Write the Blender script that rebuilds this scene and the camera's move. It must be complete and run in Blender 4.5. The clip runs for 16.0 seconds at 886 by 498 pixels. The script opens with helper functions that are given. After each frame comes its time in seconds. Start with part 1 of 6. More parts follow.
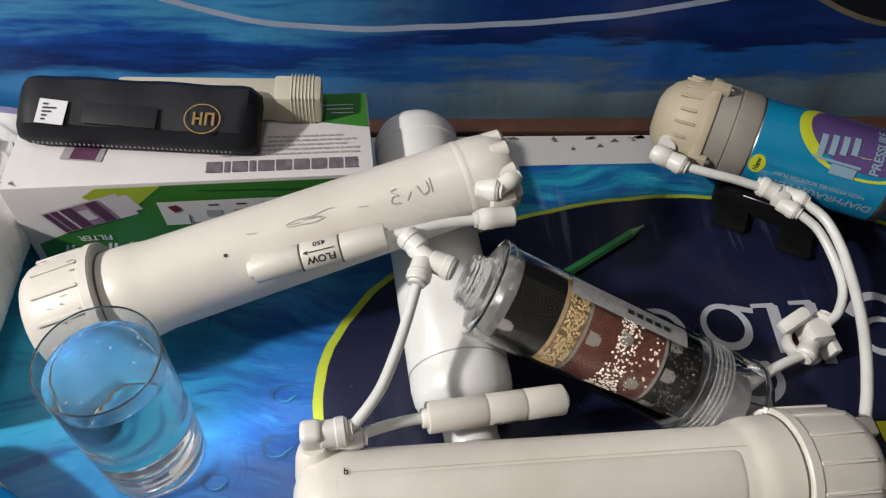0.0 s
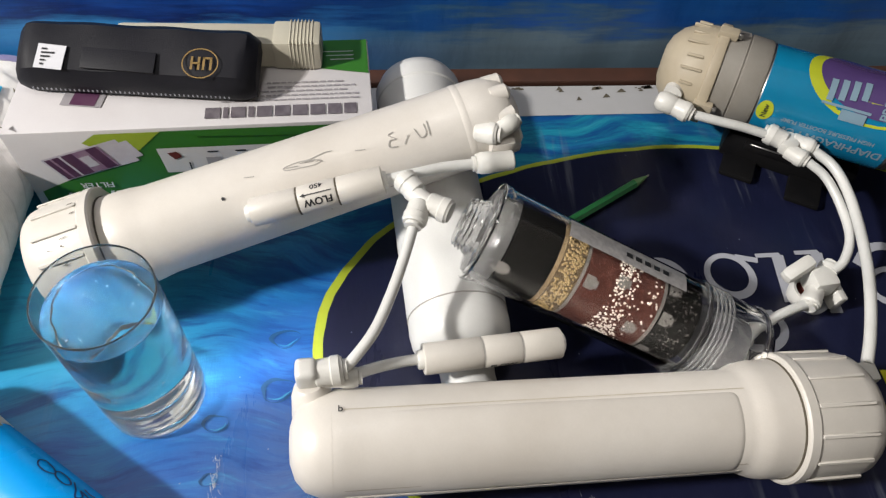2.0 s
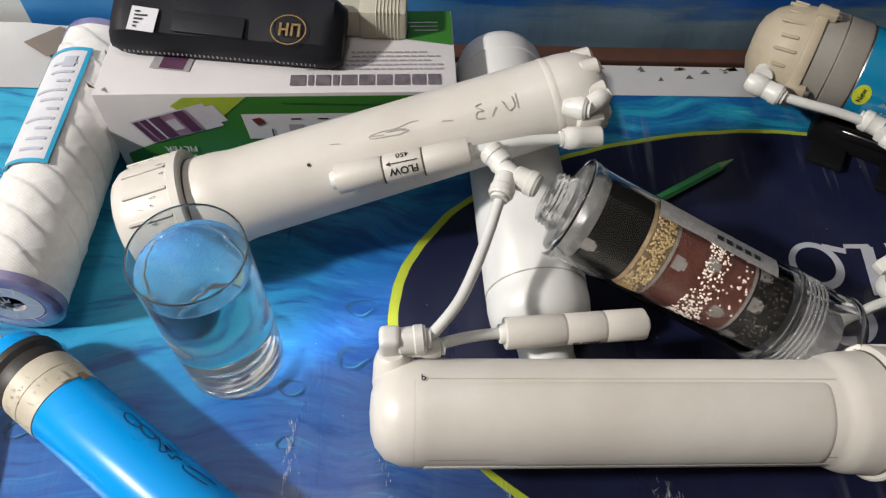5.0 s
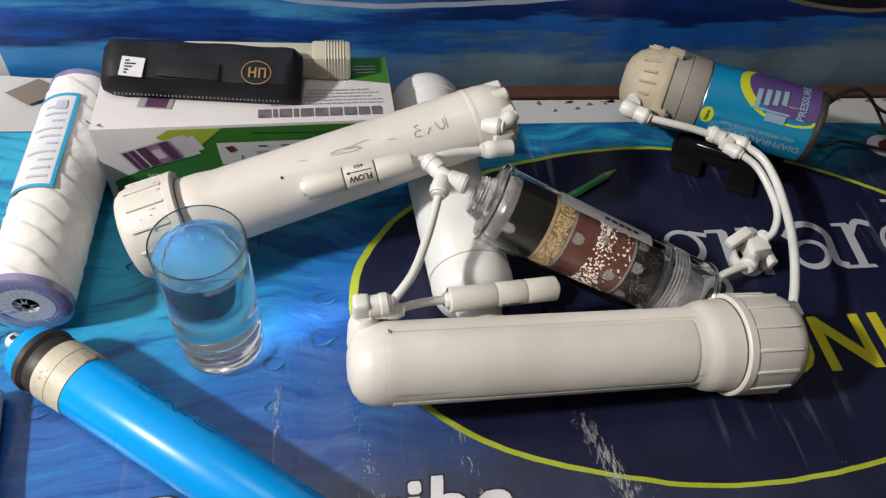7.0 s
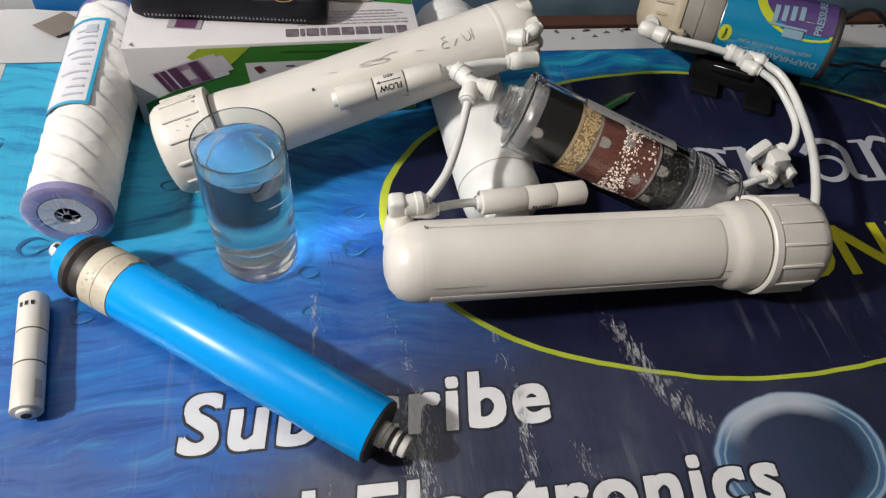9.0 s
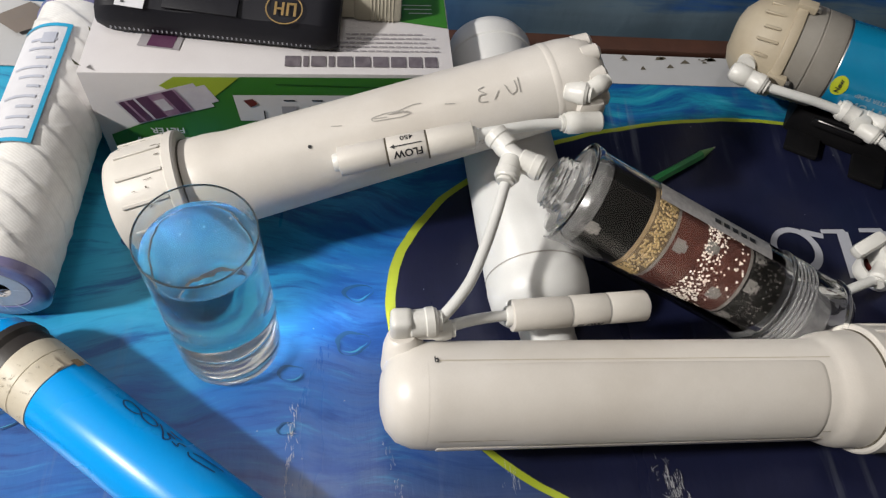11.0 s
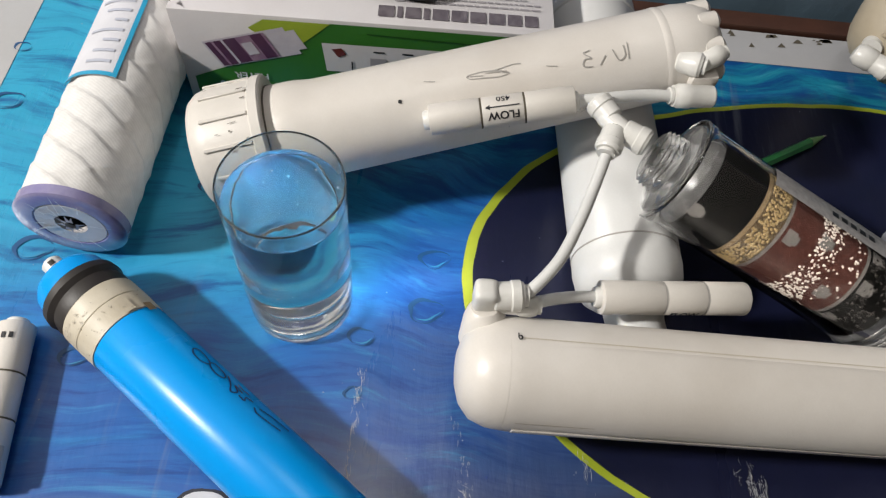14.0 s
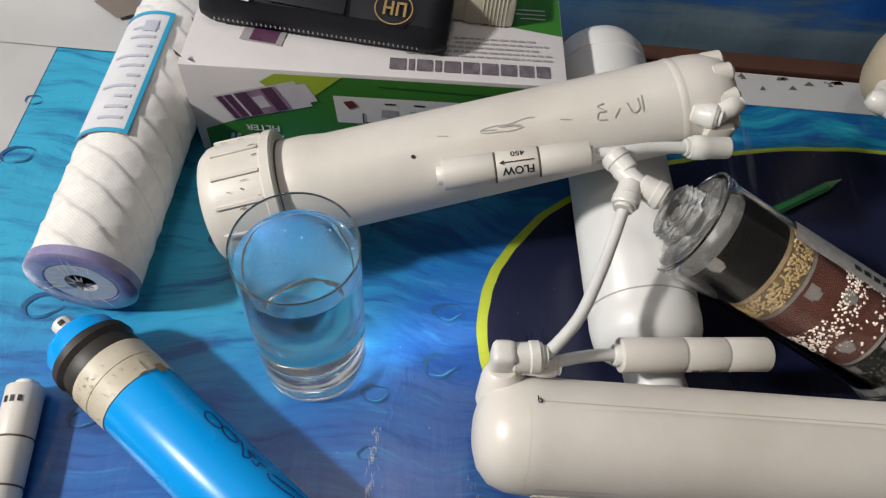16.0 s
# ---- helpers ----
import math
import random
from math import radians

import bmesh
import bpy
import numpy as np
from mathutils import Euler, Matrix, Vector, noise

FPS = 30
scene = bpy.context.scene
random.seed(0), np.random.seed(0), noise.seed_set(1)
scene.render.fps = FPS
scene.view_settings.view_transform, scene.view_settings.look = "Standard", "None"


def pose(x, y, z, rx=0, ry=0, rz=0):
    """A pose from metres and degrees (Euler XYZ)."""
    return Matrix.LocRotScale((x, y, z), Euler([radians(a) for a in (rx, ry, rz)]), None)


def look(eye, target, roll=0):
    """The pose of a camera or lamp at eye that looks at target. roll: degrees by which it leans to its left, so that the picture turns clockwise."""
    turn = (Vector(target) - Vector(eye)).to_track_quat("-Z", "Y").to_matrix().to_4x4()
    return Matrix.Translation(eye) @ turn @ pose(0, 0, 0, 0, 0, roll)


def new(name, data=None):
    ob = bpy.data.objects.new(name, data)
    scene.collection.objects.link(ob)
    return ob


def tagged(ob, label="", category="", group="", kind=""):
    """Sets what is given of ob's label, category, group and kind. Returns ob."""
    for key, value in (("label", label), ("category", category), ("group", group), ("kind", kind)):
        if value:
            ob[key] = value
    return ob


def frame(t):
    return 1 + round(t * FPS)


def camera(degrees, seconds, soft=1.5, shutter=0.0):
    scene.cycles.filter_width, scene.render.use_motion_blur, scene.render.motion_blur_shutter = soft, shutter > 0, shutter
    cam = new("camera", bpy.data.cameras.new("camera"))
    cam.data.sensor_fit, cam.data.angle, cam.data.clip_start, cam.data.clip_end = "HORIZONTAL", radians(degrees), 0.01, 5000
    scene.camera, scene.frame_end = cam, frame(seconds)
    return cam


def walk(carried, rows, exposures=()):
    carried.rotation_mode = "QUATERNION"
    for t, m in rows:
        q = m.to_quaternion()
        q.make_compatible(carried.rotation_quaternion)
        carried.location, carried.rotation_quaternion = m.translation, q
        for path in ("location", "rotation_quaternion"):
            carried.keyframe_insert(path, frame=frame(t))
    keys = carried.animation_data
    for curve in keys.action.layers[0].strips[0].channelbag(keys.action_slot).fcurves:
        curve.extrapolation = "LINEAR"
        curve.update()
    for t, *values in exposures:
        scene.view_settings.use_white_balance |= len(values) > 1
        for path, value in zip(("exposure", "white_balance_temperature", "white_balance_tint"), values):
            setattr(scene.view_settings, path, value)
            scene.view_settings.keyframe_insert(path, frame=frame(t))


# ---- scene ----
cam = camera(61.8, 16.0, 1.3)
PATH = [
    (0, (0.044, 0.146, 0.443), (0.016, 1.345, -1.158), 7.1),
    (0.5, (0.051, 0.134, 0.457), (-0.03, 1.373, -1.111), 5.5),
    (1, (0.048, 0.128, 0.453), (-0.063, 1.349, -1.128), 5.5),
    (1.5, (0.045, 0.133, 0.444), (-0.054, 1.299, -1.178), 5.4),
    (2, (0.058, 0.136, 0.433), (-0.006, 1.265, -1.217), 5.6),
    (2.5, (0.056, 0.134, 0.436), (-0.033, 1.271, -1.207), 4.8),
    (3, (0.038, 0.129, 0.434), (-0.052, 1.272, -1.204), 6.9),
    (3.5, (0.008, 0.12, 0.427), (-0.107, 1.243, -1.224), 9.4),
    (4, (0.001, 0.12, 0.421), (-0.133, 1.202, -1.255), 9.5),
    (4.5, (0.014, 0.124, 0.424), (-0.141, 1.21, -1.248), 6.9),
    (5, (0.036, 0.128, 0.424), (-0.135, 1.208, -1.25), 3.2),
    (5.2, (0.045, 0.135, 0.42), (-0.099, 1.192, -1.272), 3.1),
    (7.3, (0.023, -0.012, 0.492), (0.066, 1.269, -1.044), 8.9),
    (7.5, (0.026, -0.037, 0.494), (0.052, 1.259, -1.03), 8.1),
    (8, (0.022, -0.068, 0.487), (0.019, 1.219, -1.043), 6.9),
    (8.5, (0.01, -0.048, 0.462), (0.061, 1.17, -1.123), 8.4),
    (9, (0.009, -0.03, 0.457), (0.052, 1.181, -1.134), 7.9),
    (9.5, (0.004, 0.025, 0.463), (0.059, 1.188, -1.163), 8.2),
    (9.7, (0.001, 0.057, 0.457), (0.059, 1.19, -1.19), 8.7),
    (11.8, (0.005, 0.126, 0.406), (-0.097, 1.165, -1.3), 9.3),
    (12, (0.0, 0.128, 0.404), (-0.114, 1.14, -1.318), 9.1),
    (12.5, (0.007, 0.127, 0.406), (-0.081, 1.182, -1.291), 8.3),
    (13, (0.006, 0.131, 0.399), (-0.076, 1.164, -1.311), 8.5),
    (13.5, (-0.005, 0.126, 0.397), (-0.148, 1.127, -1.329), 7.5),
    (14, (-0.015, 0.124, 0.397), (-0.153, 1.123, -1.331), 8.8),
    (14.5, (-0.036, 0.123, 0.383), (-0.181, 1.131, -1.339), 10.0),
    (15, (-0.045, 0.132, 0.379), (-0.181, 1.128, -1.35), 10.0),
    (15.5, (-0.042, 0.143, 0.381), (-0.188, 1.15, -1.34), 8.9),
    (16, (-0.025, 0.139, 0.4), (-0.193, 1.191, -1.293), 7.2),
]
walk(cam, [(t, look(eye, target, roll)) for t, eye, target, roll in PATH],
     [(0.0, 0.07), (1.0, 0.22), (2.0, 0.30), (3.0, 0.23), (4.0, 0.12), (5.0, 0.10), (7.5, 0.16), (8.5, 0.12), (9.5, 0.12), (12.0, 0.03), (13.5, 0.04), (15.0, -0.05), (16.0, -0.11)])

# ---- world and lights ----
world = bpy.data.worlds.new("room_air")
scene.world = world
world.use_nodes = True
world.node_tree.nodes["Background"].inputs[0].default_value = (0.8, 0.88, 1.0, 1)
world.node_tree.nodes["Background"].inputs[1].default_value = 0.02


def area_lamp(name, eye, target, sx, sy, watts, colour):
    data = bpy.data.lights.new(name, "AREA")
    data.shape, data.size, data.size_y = "RECTANGLE", sx, sy
    data.energy, data.color = watts, colour
    ob = new(name, data)
    ob.matrix_world = look(eye, target)
    return ob


KEY = (-1.364, -0.278, 1.216)
CEILING_LAMP = (-0.15, 0.42, 1.55)
# key light placed by the direction of the shadows; its source is out of view
area_lamp("wall_tube_light", KEY, (-0.02, 0.33, 0.0), 0.14, 0.09, 41.0, (1.0, 0.965, 0.915))
area_lamp("ceiling_light", CEILING_LAMP, (0.0, 0.35, 0.0), 0.40, 0.16, 3.0, (1.0, 0.97, 0.93))


# ---- materials ----
def node_mat(name):
    m = bpy.data.materials.new(name)
    m.use_nodes = True
    t = m.node_tree
    return m, t, t.nodes["Principled BSDF"]


def nd(t, kind, **inputs):
    n = t.nodes.new(kind)
    for k, v in inputs.items():
        n.inputs[k].default_value = v
    return n


def math_node(t, op, a, b=0.5, c=None):
    n = t.nodes.new("ShaderNodeMath")
    n.operation = op
    for i, v in enumerate((a, b, c)):
        if v is None:
            continue
        if isinstance(v, (int, float)):
            n.inputs[i].default_value = v
        else:
            t.links.new(v, n.inputs[i])
    return n.outputs[0]


def ramp_node(t, fac, stops, smooth=False):
    n = t.nodes.new("ShaderNodeValToRGB")
    n.color_ramp.interpolation = "EASE" if smooth else "LINEAR"
    e = n.color_ramp.elements
    while len(e) < len(stops):
        e.new(0.5)
    for el, (p, c) in zip(e, stops):
        el.position = p
        el.color = c if len(c) == 4 else (*c, 1)
    t.links.new(fac, n.inputs[0])
    return n.outputs[0]


def mix_node(t, fac, a, b, blend="MIX"):
    n = t.nodes.new("ShaderNodeMix")
    n.data_type, n.blend_type = "RGBA", blend
    for sock, v in ((n.inputs[0], fac), (n.inputs[6], a), (n.inputs[7], b)):
        if isinstance(v, (int, float)):
            sock.default_value = v
        elif isinstance(v, tuple):
            sock.default_value = (*v, 1) if len(v) == 3 else v
        else:
            t.links.new(v, sock)
    return n.outputs[2]


def noise_node(t, vec, scale, detail=4, rough=0.55):
    n = nd(t, "ShaderNodeTexNoise", Scale=scale, Detail=detail, Roughness=rough)
    t.links.new(vec, n.inputs["Vector"])
    return n.outputs[0]


def bump_to(t, bsdf, height, strength, distance):
    b = nd(t, "ShaderNodeBump", Strength=strength, Distance=distance)
    t.links.new(height, b.inputs["Height"])
    t.links.new(b.outputs[0], bsdf.inputs["Normal"])


def plain(name, colour, dark=None, rough=0.4, metal=0.0, coat=0.0, grain=900, stain=28, bump=0.15, spread=0.06, spec=0.5):
    """Two scales of noise: broad stains towards 'dark', fine grain in colour, gloss and relief."""
    m, t, b = node_mat(name)
    co = t.nodes.new("ShaderNodeTexCoord").outputs["Object"]
    broad, fine = noise_node(t, co, stain, 5), noise_node(t, co, grain, 3)
    dark = dark or tuple(c * 0.78 for c in colour)
    f = ramp_node(t, broad, [(0.35, (0, 0, 0)), (0.72, (1, 1, 1))])
    c = mix_node(t, math_node(t, "MULTIPLY", f, 0.7), colour, dark)
    c = mix_node(t, math_node(t, "MULTIPLY", fine, spread * 3), c, tuple(x * 0.6 for x in colour))
    t.links.new(c, b.inputs["Base Color"])
    r = math_node(t, "ADD", math_node(t, "MULTIPLY", broad, 0.22), rough - 0.10)
    t.links.new(r, b.inputs["Roughness"])
    b.inputs["Metallic"].default_value = metal
    b.inputs["Specular IOR Level"].default_value = spec
    b.inputs["Coat Weight"].default_value = coat
    b.inputs["Coat Roughness"].default_value = 0.12
    if bump:
        bump_to(t, b, fine, bump, 0.0004)
    return m


def clear(name, colour, rough=0.02, ior=1.47, film=0.0, wavy=0.0):
    m, t, b = node_mat(name)
    b.inputs["Base Color"].default_value = (*colour, 1)
    b.inputs["Transmission Weight"].default_value = 1.0 - film
    b.inputs["IOR"].default_value = ior
    co = t.nodes.new("ShaderNodeTexCoord").outputs["Object"]
    n = noise_node(t, co, 160, 3)
    t.links.new(math_node(t, "MULTIPLY", n, rough * 2), b.inputs["Roughness"])
    if wavy:
        bump_to(t, b, noise_node(t, co, 55, 2), 0.6, wavy)
    return m


PVC = plain("white_pvc", (0.715, 0.68, 0.635), (0.54, 0.495, 0.44), rough=0.36, stain=13)
PVC_B = plain("cream_pvc", (0.65, 0.615, 0.57), (0.52, 0.49, 0.44), rough=0.42, stain=22)
NYLON = plain("white_nylon", (0.70, 0.69, 0.66), (0.58, 0.565, 0.52), rough=0.35, stain=60)
HOSE = plain("white_hose", (0.70, 0.70, 0.68), rough=0.3, stain=40)
GLOSS_WHITE = plain("glossy_white_plastic", (0.66, 0.66, 0.65), (0.60, 0.59, 0.575), rough=0.38, stain=12)
DIRT = plain("grime", (0.10, 0.085, 0.06), rough=0.8)
GREY_MARK = plain("pencil_grey", (0.40, 0.38, 0.355), rough=0.7)
INK = plain("black_ink", (0.015, 0.015, 0.018), rough=0.45, bump=0)
BLUE_INK = plain("blue_ink", (0.01, 0.02, 0.12), rough=0.4, bump=0)
SKY_VINYL = plain("blue_vinyl_wrap", (0.0, 0.30, 0.78), (0.0, 0.27, 0.72), rough=0.26, coat=0.0, stain=9, bump=0.05, spread=0.02, spec=0.28)
RUBBER = plain("black_rubber", (0.018, 0.015, 0.014), (0.03, 0.024, 0.02), rough=0.5)
TAPE = plain("cream_tape", (0.58, 0.53, 0.43), (0.44, 0.38, 0.28), rough=0.5, stain=60)
CARD_WHITE = plain("white_card", (0.60, 0.58, 0.59), (0.50, 0.47, 0.48), rough=0.42, stain=14)
CARD_GREEN = plain("green_card", (0.035, 0.16, 0.018), (0.025, 0.115, 0.014), rough=0.38, stain=14)
CARD_LIME = plain("lime_card", (0.32, 0.42, 0.03), rough=0.4)
CARD_PURPLE = plain("purple_print", (0.075, 0.02, 0.06), (0.12, 0.06, 0.10), rough=0.4, stain=80)
CARD_GREY = plain("grey_print", (0.33, 0.31, 0.33), rough=0.45)
LEATHER = plain("black_leatherette", (0.008, 0.008, 0.012), (0.014, 0.014, 0.019), spec=0.2, rough=0.5, grain=1500, bump=0.5)
GOLD = plain("gold_foil", (0.30, 0.20, 0.075), rough=0.35, metal=0.6)
PAPER = plain("white_paper", (0.64, 0.64, 0.68), rough=0.6)
CYAN_PRINT = plain("cyan_print", (0.03, 0.36, 0.60), rough=0.4, coat=0.3)
IVORY = plain("ivory_plastic", (0.50, 0.47, 0.38), (0.40, 0.37, 0.29), rough=0.42, stain=30)
PUMP_HEAD = plain("aged_ivory_plastic", (0.46, 0.40, 0.30), (0.32, 0.26, 0.18), rough=0.5, stain=24)
PUMP_GREY = plain("grey_cast_metal", (0.32, 0.30, 0.27), (0.22, 0.20, 0.17), rough=0.5, metal=0.2)
LABEL_BLUE = plain("glossy_blue_label", (0.005, 0.19, 0.36), (0.0, 0.15, 0.30), rough=0.14, coat=0.8, grain=90, bump=0.5)
LABEL_PURPLE = plain("purple_label", (0.085, 0.05, 0.17), rough=0.2, coat=0.8, grain=90, bump=0.5)
LABEL_LIME = plain("lime_label", (0.45, 0.50, 0.03), rough=0.2, coat=0.6, bump=0.03)
LABEL_PALE = plain("pale_label_print", (0.20, 0.30, 0.38), rough=0.25, bump=0.03)
BLACK_PLASTIC = plain("black_moulded_plastic", (0.006, 0.006, 0.007), (0.012, 0.011, 0.011), rough=0.6, spec=0.12)
STEEL = plain("dull_steel", (0.35, 0.34, 0.33), rough=0.35, metal=0.9)
PENCIL_GREEN = plain("green_paint", (0.03, 0.20, 0.06), rough=0.3, coat=0.3)
PENCIL_TIP = plain("sharpened_green_wood", (0.16, 0.30, 0.12), rough=0.6)
CARBON = plain("black_carbon_granules", (0.003, 0.003, 0.003), (0.010, 0.009, 0.008), rough=0.7, stain=420, grain=900, bump=0.25, spec=0.05)
RED_MEDIA = plain("red_brown_mineral", (0.085, 0.026, 0.017), (0.022, 0.008, 0.007), spec=0.2, rough=0.8, stain=520, grain=2200, bump=0.8)
TAN_MEDIA = plain("tan_mineral_sand", (0.24, 0.17, 0.09), (0.15, 0.10, 0.055), rough=0.7, stain=220, grain=2200, bump=0.8)
GREY_MEDIA = plain("grey_separator_foam", (0.15, 0.138, 0.127), rough=0.7, stain=200, bump=0.6)
GOLD_BEAD = plain("gold_ceramic_bead", (0.30, 0.21, 0.09), rough=0.4)
WHITE_BEAD = plain("white_ceramic_bead", (0.68, 0.60, 0.52), rough=0.4)
DARK_BEAD = plain("dark_mineral_bead", (0.03, 0.026, 0.024), rough=0.8, spec=0.1)
CLEAR_PLASTIC = clear("clear_acrylic", (0.97, 0.97, 0.97), 0.002, 1.45, 0.0, 0.0004)
GLINT_ACRYLIC = clear("glint_acrylic", (0.95, 0.95, 0.95), 0.03, 1.45, 0.10, 0.0004)
# grey tint and film share paint missing shadow and reflected haze into the glass
GLASS = clear("clear_glass", (0.765, 0.80, 0.79), 0.004, 1.40, 0.026, 0.0002)
WATER = clear("water", (0.93, 0.95, 0.95), 0.0, 1.33, 0.004, 0.0012)
WATER_AT_GLASS = clear("water_against_glass", (0.95, 0.96, 0.955), 0.0, 0.94)
PURPLE_FILM = plain("purple_plastic_end", (0.20, 0.18, 0.36), (0.40, 0.38, 0.50), rough=0.18, coat=0.8, stain=60)
WHITE_END = plain("white_end_disc", (0.62, 0.60, 0.60), (0.45, 0.43, 0.44), rough=0.25, coat=0.5, stain=70)
WALL_PAINT = plain("grey_beige_wall_paint", (0.46, 0.44, 0.41), rough=0.8, stain=3, grain=300)
FLOOR_TILE = plain("grey_floor", (0.28, 0.26, 0.24), rough=0.5, stain=4, grain=300)
WOOD = plain("dark_brown_wood", (0.075, 0.030, 0.018), (0.04, 0.016, 0.010), rough=0.55, stain=40)
BORDER = plain("white_vinyl_border", (0.44, 0.44, 0.45), (0.36, 0.355, 0.35), rough=0.42, stain=14)
LETTER = plain("white_vinyl_print", (0.66, 0.66, 0.68), (0.50, 0.50, 0.52), rough=0.38, stain=30)
LETTER_GREY = plain("pale_grey_vinyl_print", (0.42, 0.43, 0.48), (0.34, 0.35, 0.40), rough=0.38, stain=30)
YELLOW_PRINT = plain("yellow_vinyl_print", (0.52, 0.50, 0.02), (0.42, 0.40, 0.02), rough=0.38, stain=30)
GLARE_SCUFF = plain("pale_glare_on_vinyl", (0.60, 0.61, 0.63), (0.30, 0.31, 0.34), rough=0.4, stain=260)
DROP_DARK = plain("printed_drop_shade", (0.008, 0.075, 0.21), rough=0.4)
DROP_PALE = plain("printed_drop_light", (0.045, 0.27, 0.48), rough=0.4)
BROWN_RED = plain("dark_red_print", (0.12, 0.02, 0.015), rough=0.4)


def thread_mat():
    m, t, b = node_mat("white_wound_thread")
    co = t.nodes.new("ShaderNodeTexCoord").outputs["UV"]
    sep = t.nodes.new("ShaderNodeSeparateXYZ")
    t.links.new(co, sep.inputs[0])
    a = math_node(t, "ADD", math_node(t, "MULTIPLY", sep.outputs[0], 110.0), math_node(t, "MULTIPLY", sep.outputs[1], 60.0))
    n = noise_node(t, co, 30, 3)
    w = math_node(t, "SINE", math_node(t, "MULTIPLY_ADD", n, 11.0, math_node(t, "MULTIPLY", a, 6.283)))
    c = ramp_node(t, math_node(t, "MULTIPLY_ADD", w, 0.10, math_node(t, "MULTIPLY", n, 1.0)), [(0.1, (0.60, 0.585, 0.565)), (0.75, (0.74, 0.725, 0.705))])
    t.links.new(c, b.inputs["Base Color"])
    b.inputs["Roughness"].default_value = 0.6
    b.inputs["Coat Weight"].default_value = 0.45
    b.inputs["Coat Roughness"].default_value = 0.2
    bump_to(t, b, w, 0.07, 0.0004)
    return m


THREAD = thread_mat()

# The table's own axes: u along its back edge, n away from the viewer.
YAW = 12.0
TABLE = Matrix.Translation((0.1, 0.577, 0.0)) @ Matrix.Rotation(radians(YAW), 4, "Z")
RING = (0.1120, -0.2014, 0.288, 0.1675)


def banner_mat():
    """Printed vinyl: water photo from teal to deep blue, a navy oval with a lime rim, dark lower part, creases and gloss."""
    m, t, b = node_mat("printed_vinyl_banner")
    co = t.nodes.new("ShaderNodeTexCoord").outputs["Object"]
    sep = t.nodes.new("ShaderNodeSeparateXYZ")
    t.links.new(co, sep.inputs[0])
    u, n = sep.outputs[0], sep.outputs[1]
    # the printed ripples bend: shift the lookup by a slow noise
    sway = nd(t, "ShaderNodeTexNoise", Scale=7.0, Detail=2.0)
    t.links.new(co, sway.inputs["Vector"])
    bend = t.nodes.new("ShaderNodeVectorMath")
    bend.operation = "MULTIPLY_ADD"
    t.links.new(sway.outputs["Color"], bend.inputs[0])
    bend.inputs[1].default_value = (0.10, 0.085, 0.0)
    t.links.new(co, bend.inputs[2])
    bent = bend.outputs[0]
    mp = nd(t, "ShaderNodeMapping", Scale=(5.0, 26.0, 1.0))
    t.links.new(bent, mp.inputs[0])
    waves = noise_node(t, mp.outputs[0], 1.6, 9, 0.66)
    mp2 = nd(t, "ShaderNodeMapping", Scale=(9.0, 62.0, 1.0))
    t.links.new(bent, mp2.inputs[0])
    ripple = noise_node(t, mp2.outputs[0], 1.3, 9, 0.68)
    cloud = noise_node(t, co, 6.5, 4, 0.55)
    # depth of water, 0 at the back edge to 1 towards the viewer
    d = math_node(t, "MULTIPLY", n, -1.0 / 0.46)
    d = math_node(t, "ADD", d, math_node(t, "MULTIPLY_ADD", cloud, 0.80, -0.40))
    d = math_node(t, "ADD", d, math_node(t, "MULTIPLY_ADD", waves, 0.95, -0.475))
    d = math_node(t, "ADD", d, math_node(t, "MULTIPLY", math_node(t, "MAXIMUM", math_node(t, "ADD", u, 0.30), 0.0), 2.2))
    water = ramp_node(t, d, [
        (0.00, (0.020, 0.30, 0.42)), (0.20, (0.020, 0.29, 0.44)), (0.34, (0.012, 0.17, 0.40)),
        (0.48, (0.020, 0.22, 0.51)), (0.60, (0.014, 0.125, 0.40)), (0.80, (0.026, 0.105, 0.35)), (1.0, (0.045, 0.10, 0.28))])
    teal = ramp_node(t, ripple, [(0.30, (0.008, 0.10, 0.20)), (0.52, (0.012, 0.21, 0.32)), (0.72, (0.05, 0.32, 0.40))])
    backness = math_node(t, "MULTIPLY_ADD", n, 9.0, 1.35)
    rightness = math_node(t, "MULTIPLY_ADD", u, 6.0, 1.1)
    k = t.nodes.new("ShaderNodeClamp")
    t.links.new(math_node(t, "MINIMUM", backness, rightness), k.inputs[0])
    water = mix_node(t, k.outputs[0], water, teal)
    # paler shallows at the far left
    pale = math_node(t, "MULTIPLY", ramp_node(t, math_node(t, "MULTIPLY", u, -1.0), [(0.20, (0, 0, 0)), (0.31, (1, 1, 1))], True),
                     ramp_node(t, math_node(t, "ADD", n, 0.5), [(0.24, (0, 0, 0)), (0.31, (1, 1, 1))], True))
    water = mix_node(t, math_node(t, "MULTIPLY", pale, math_node(t, "MULTIPLY_ADD", waves, 0.9, 0.42)), water, (0.030, 0.32, 0.51))
    water = mix_node(t, math_node(t, "MULTIPLY", ramp_node(t, ripple, [(0.36, (1, 1, 1)), (0.48, (0, 0, 0))]), 0.70), water, (0.005, 0.040, 0.20))
    water = mix_node(t, math_node(t, "MULTIPLY", ramp_node(t, ripple, [(0.56, (0, 0, 0)), (0.74, (1, 1, 1))]), 0.58), water, (0.06, 0.34, 0.58))
    # small dark wavelets
    mp4 = nd(t, "ShaderNodeMapping", Scale=(22.0, 150.0, 1.0))
    t.links.new(bent, mp4.inputs[0])
    wavelet = noise_node(t, mp4.outputs[0], 1.0, 5, 0.6)
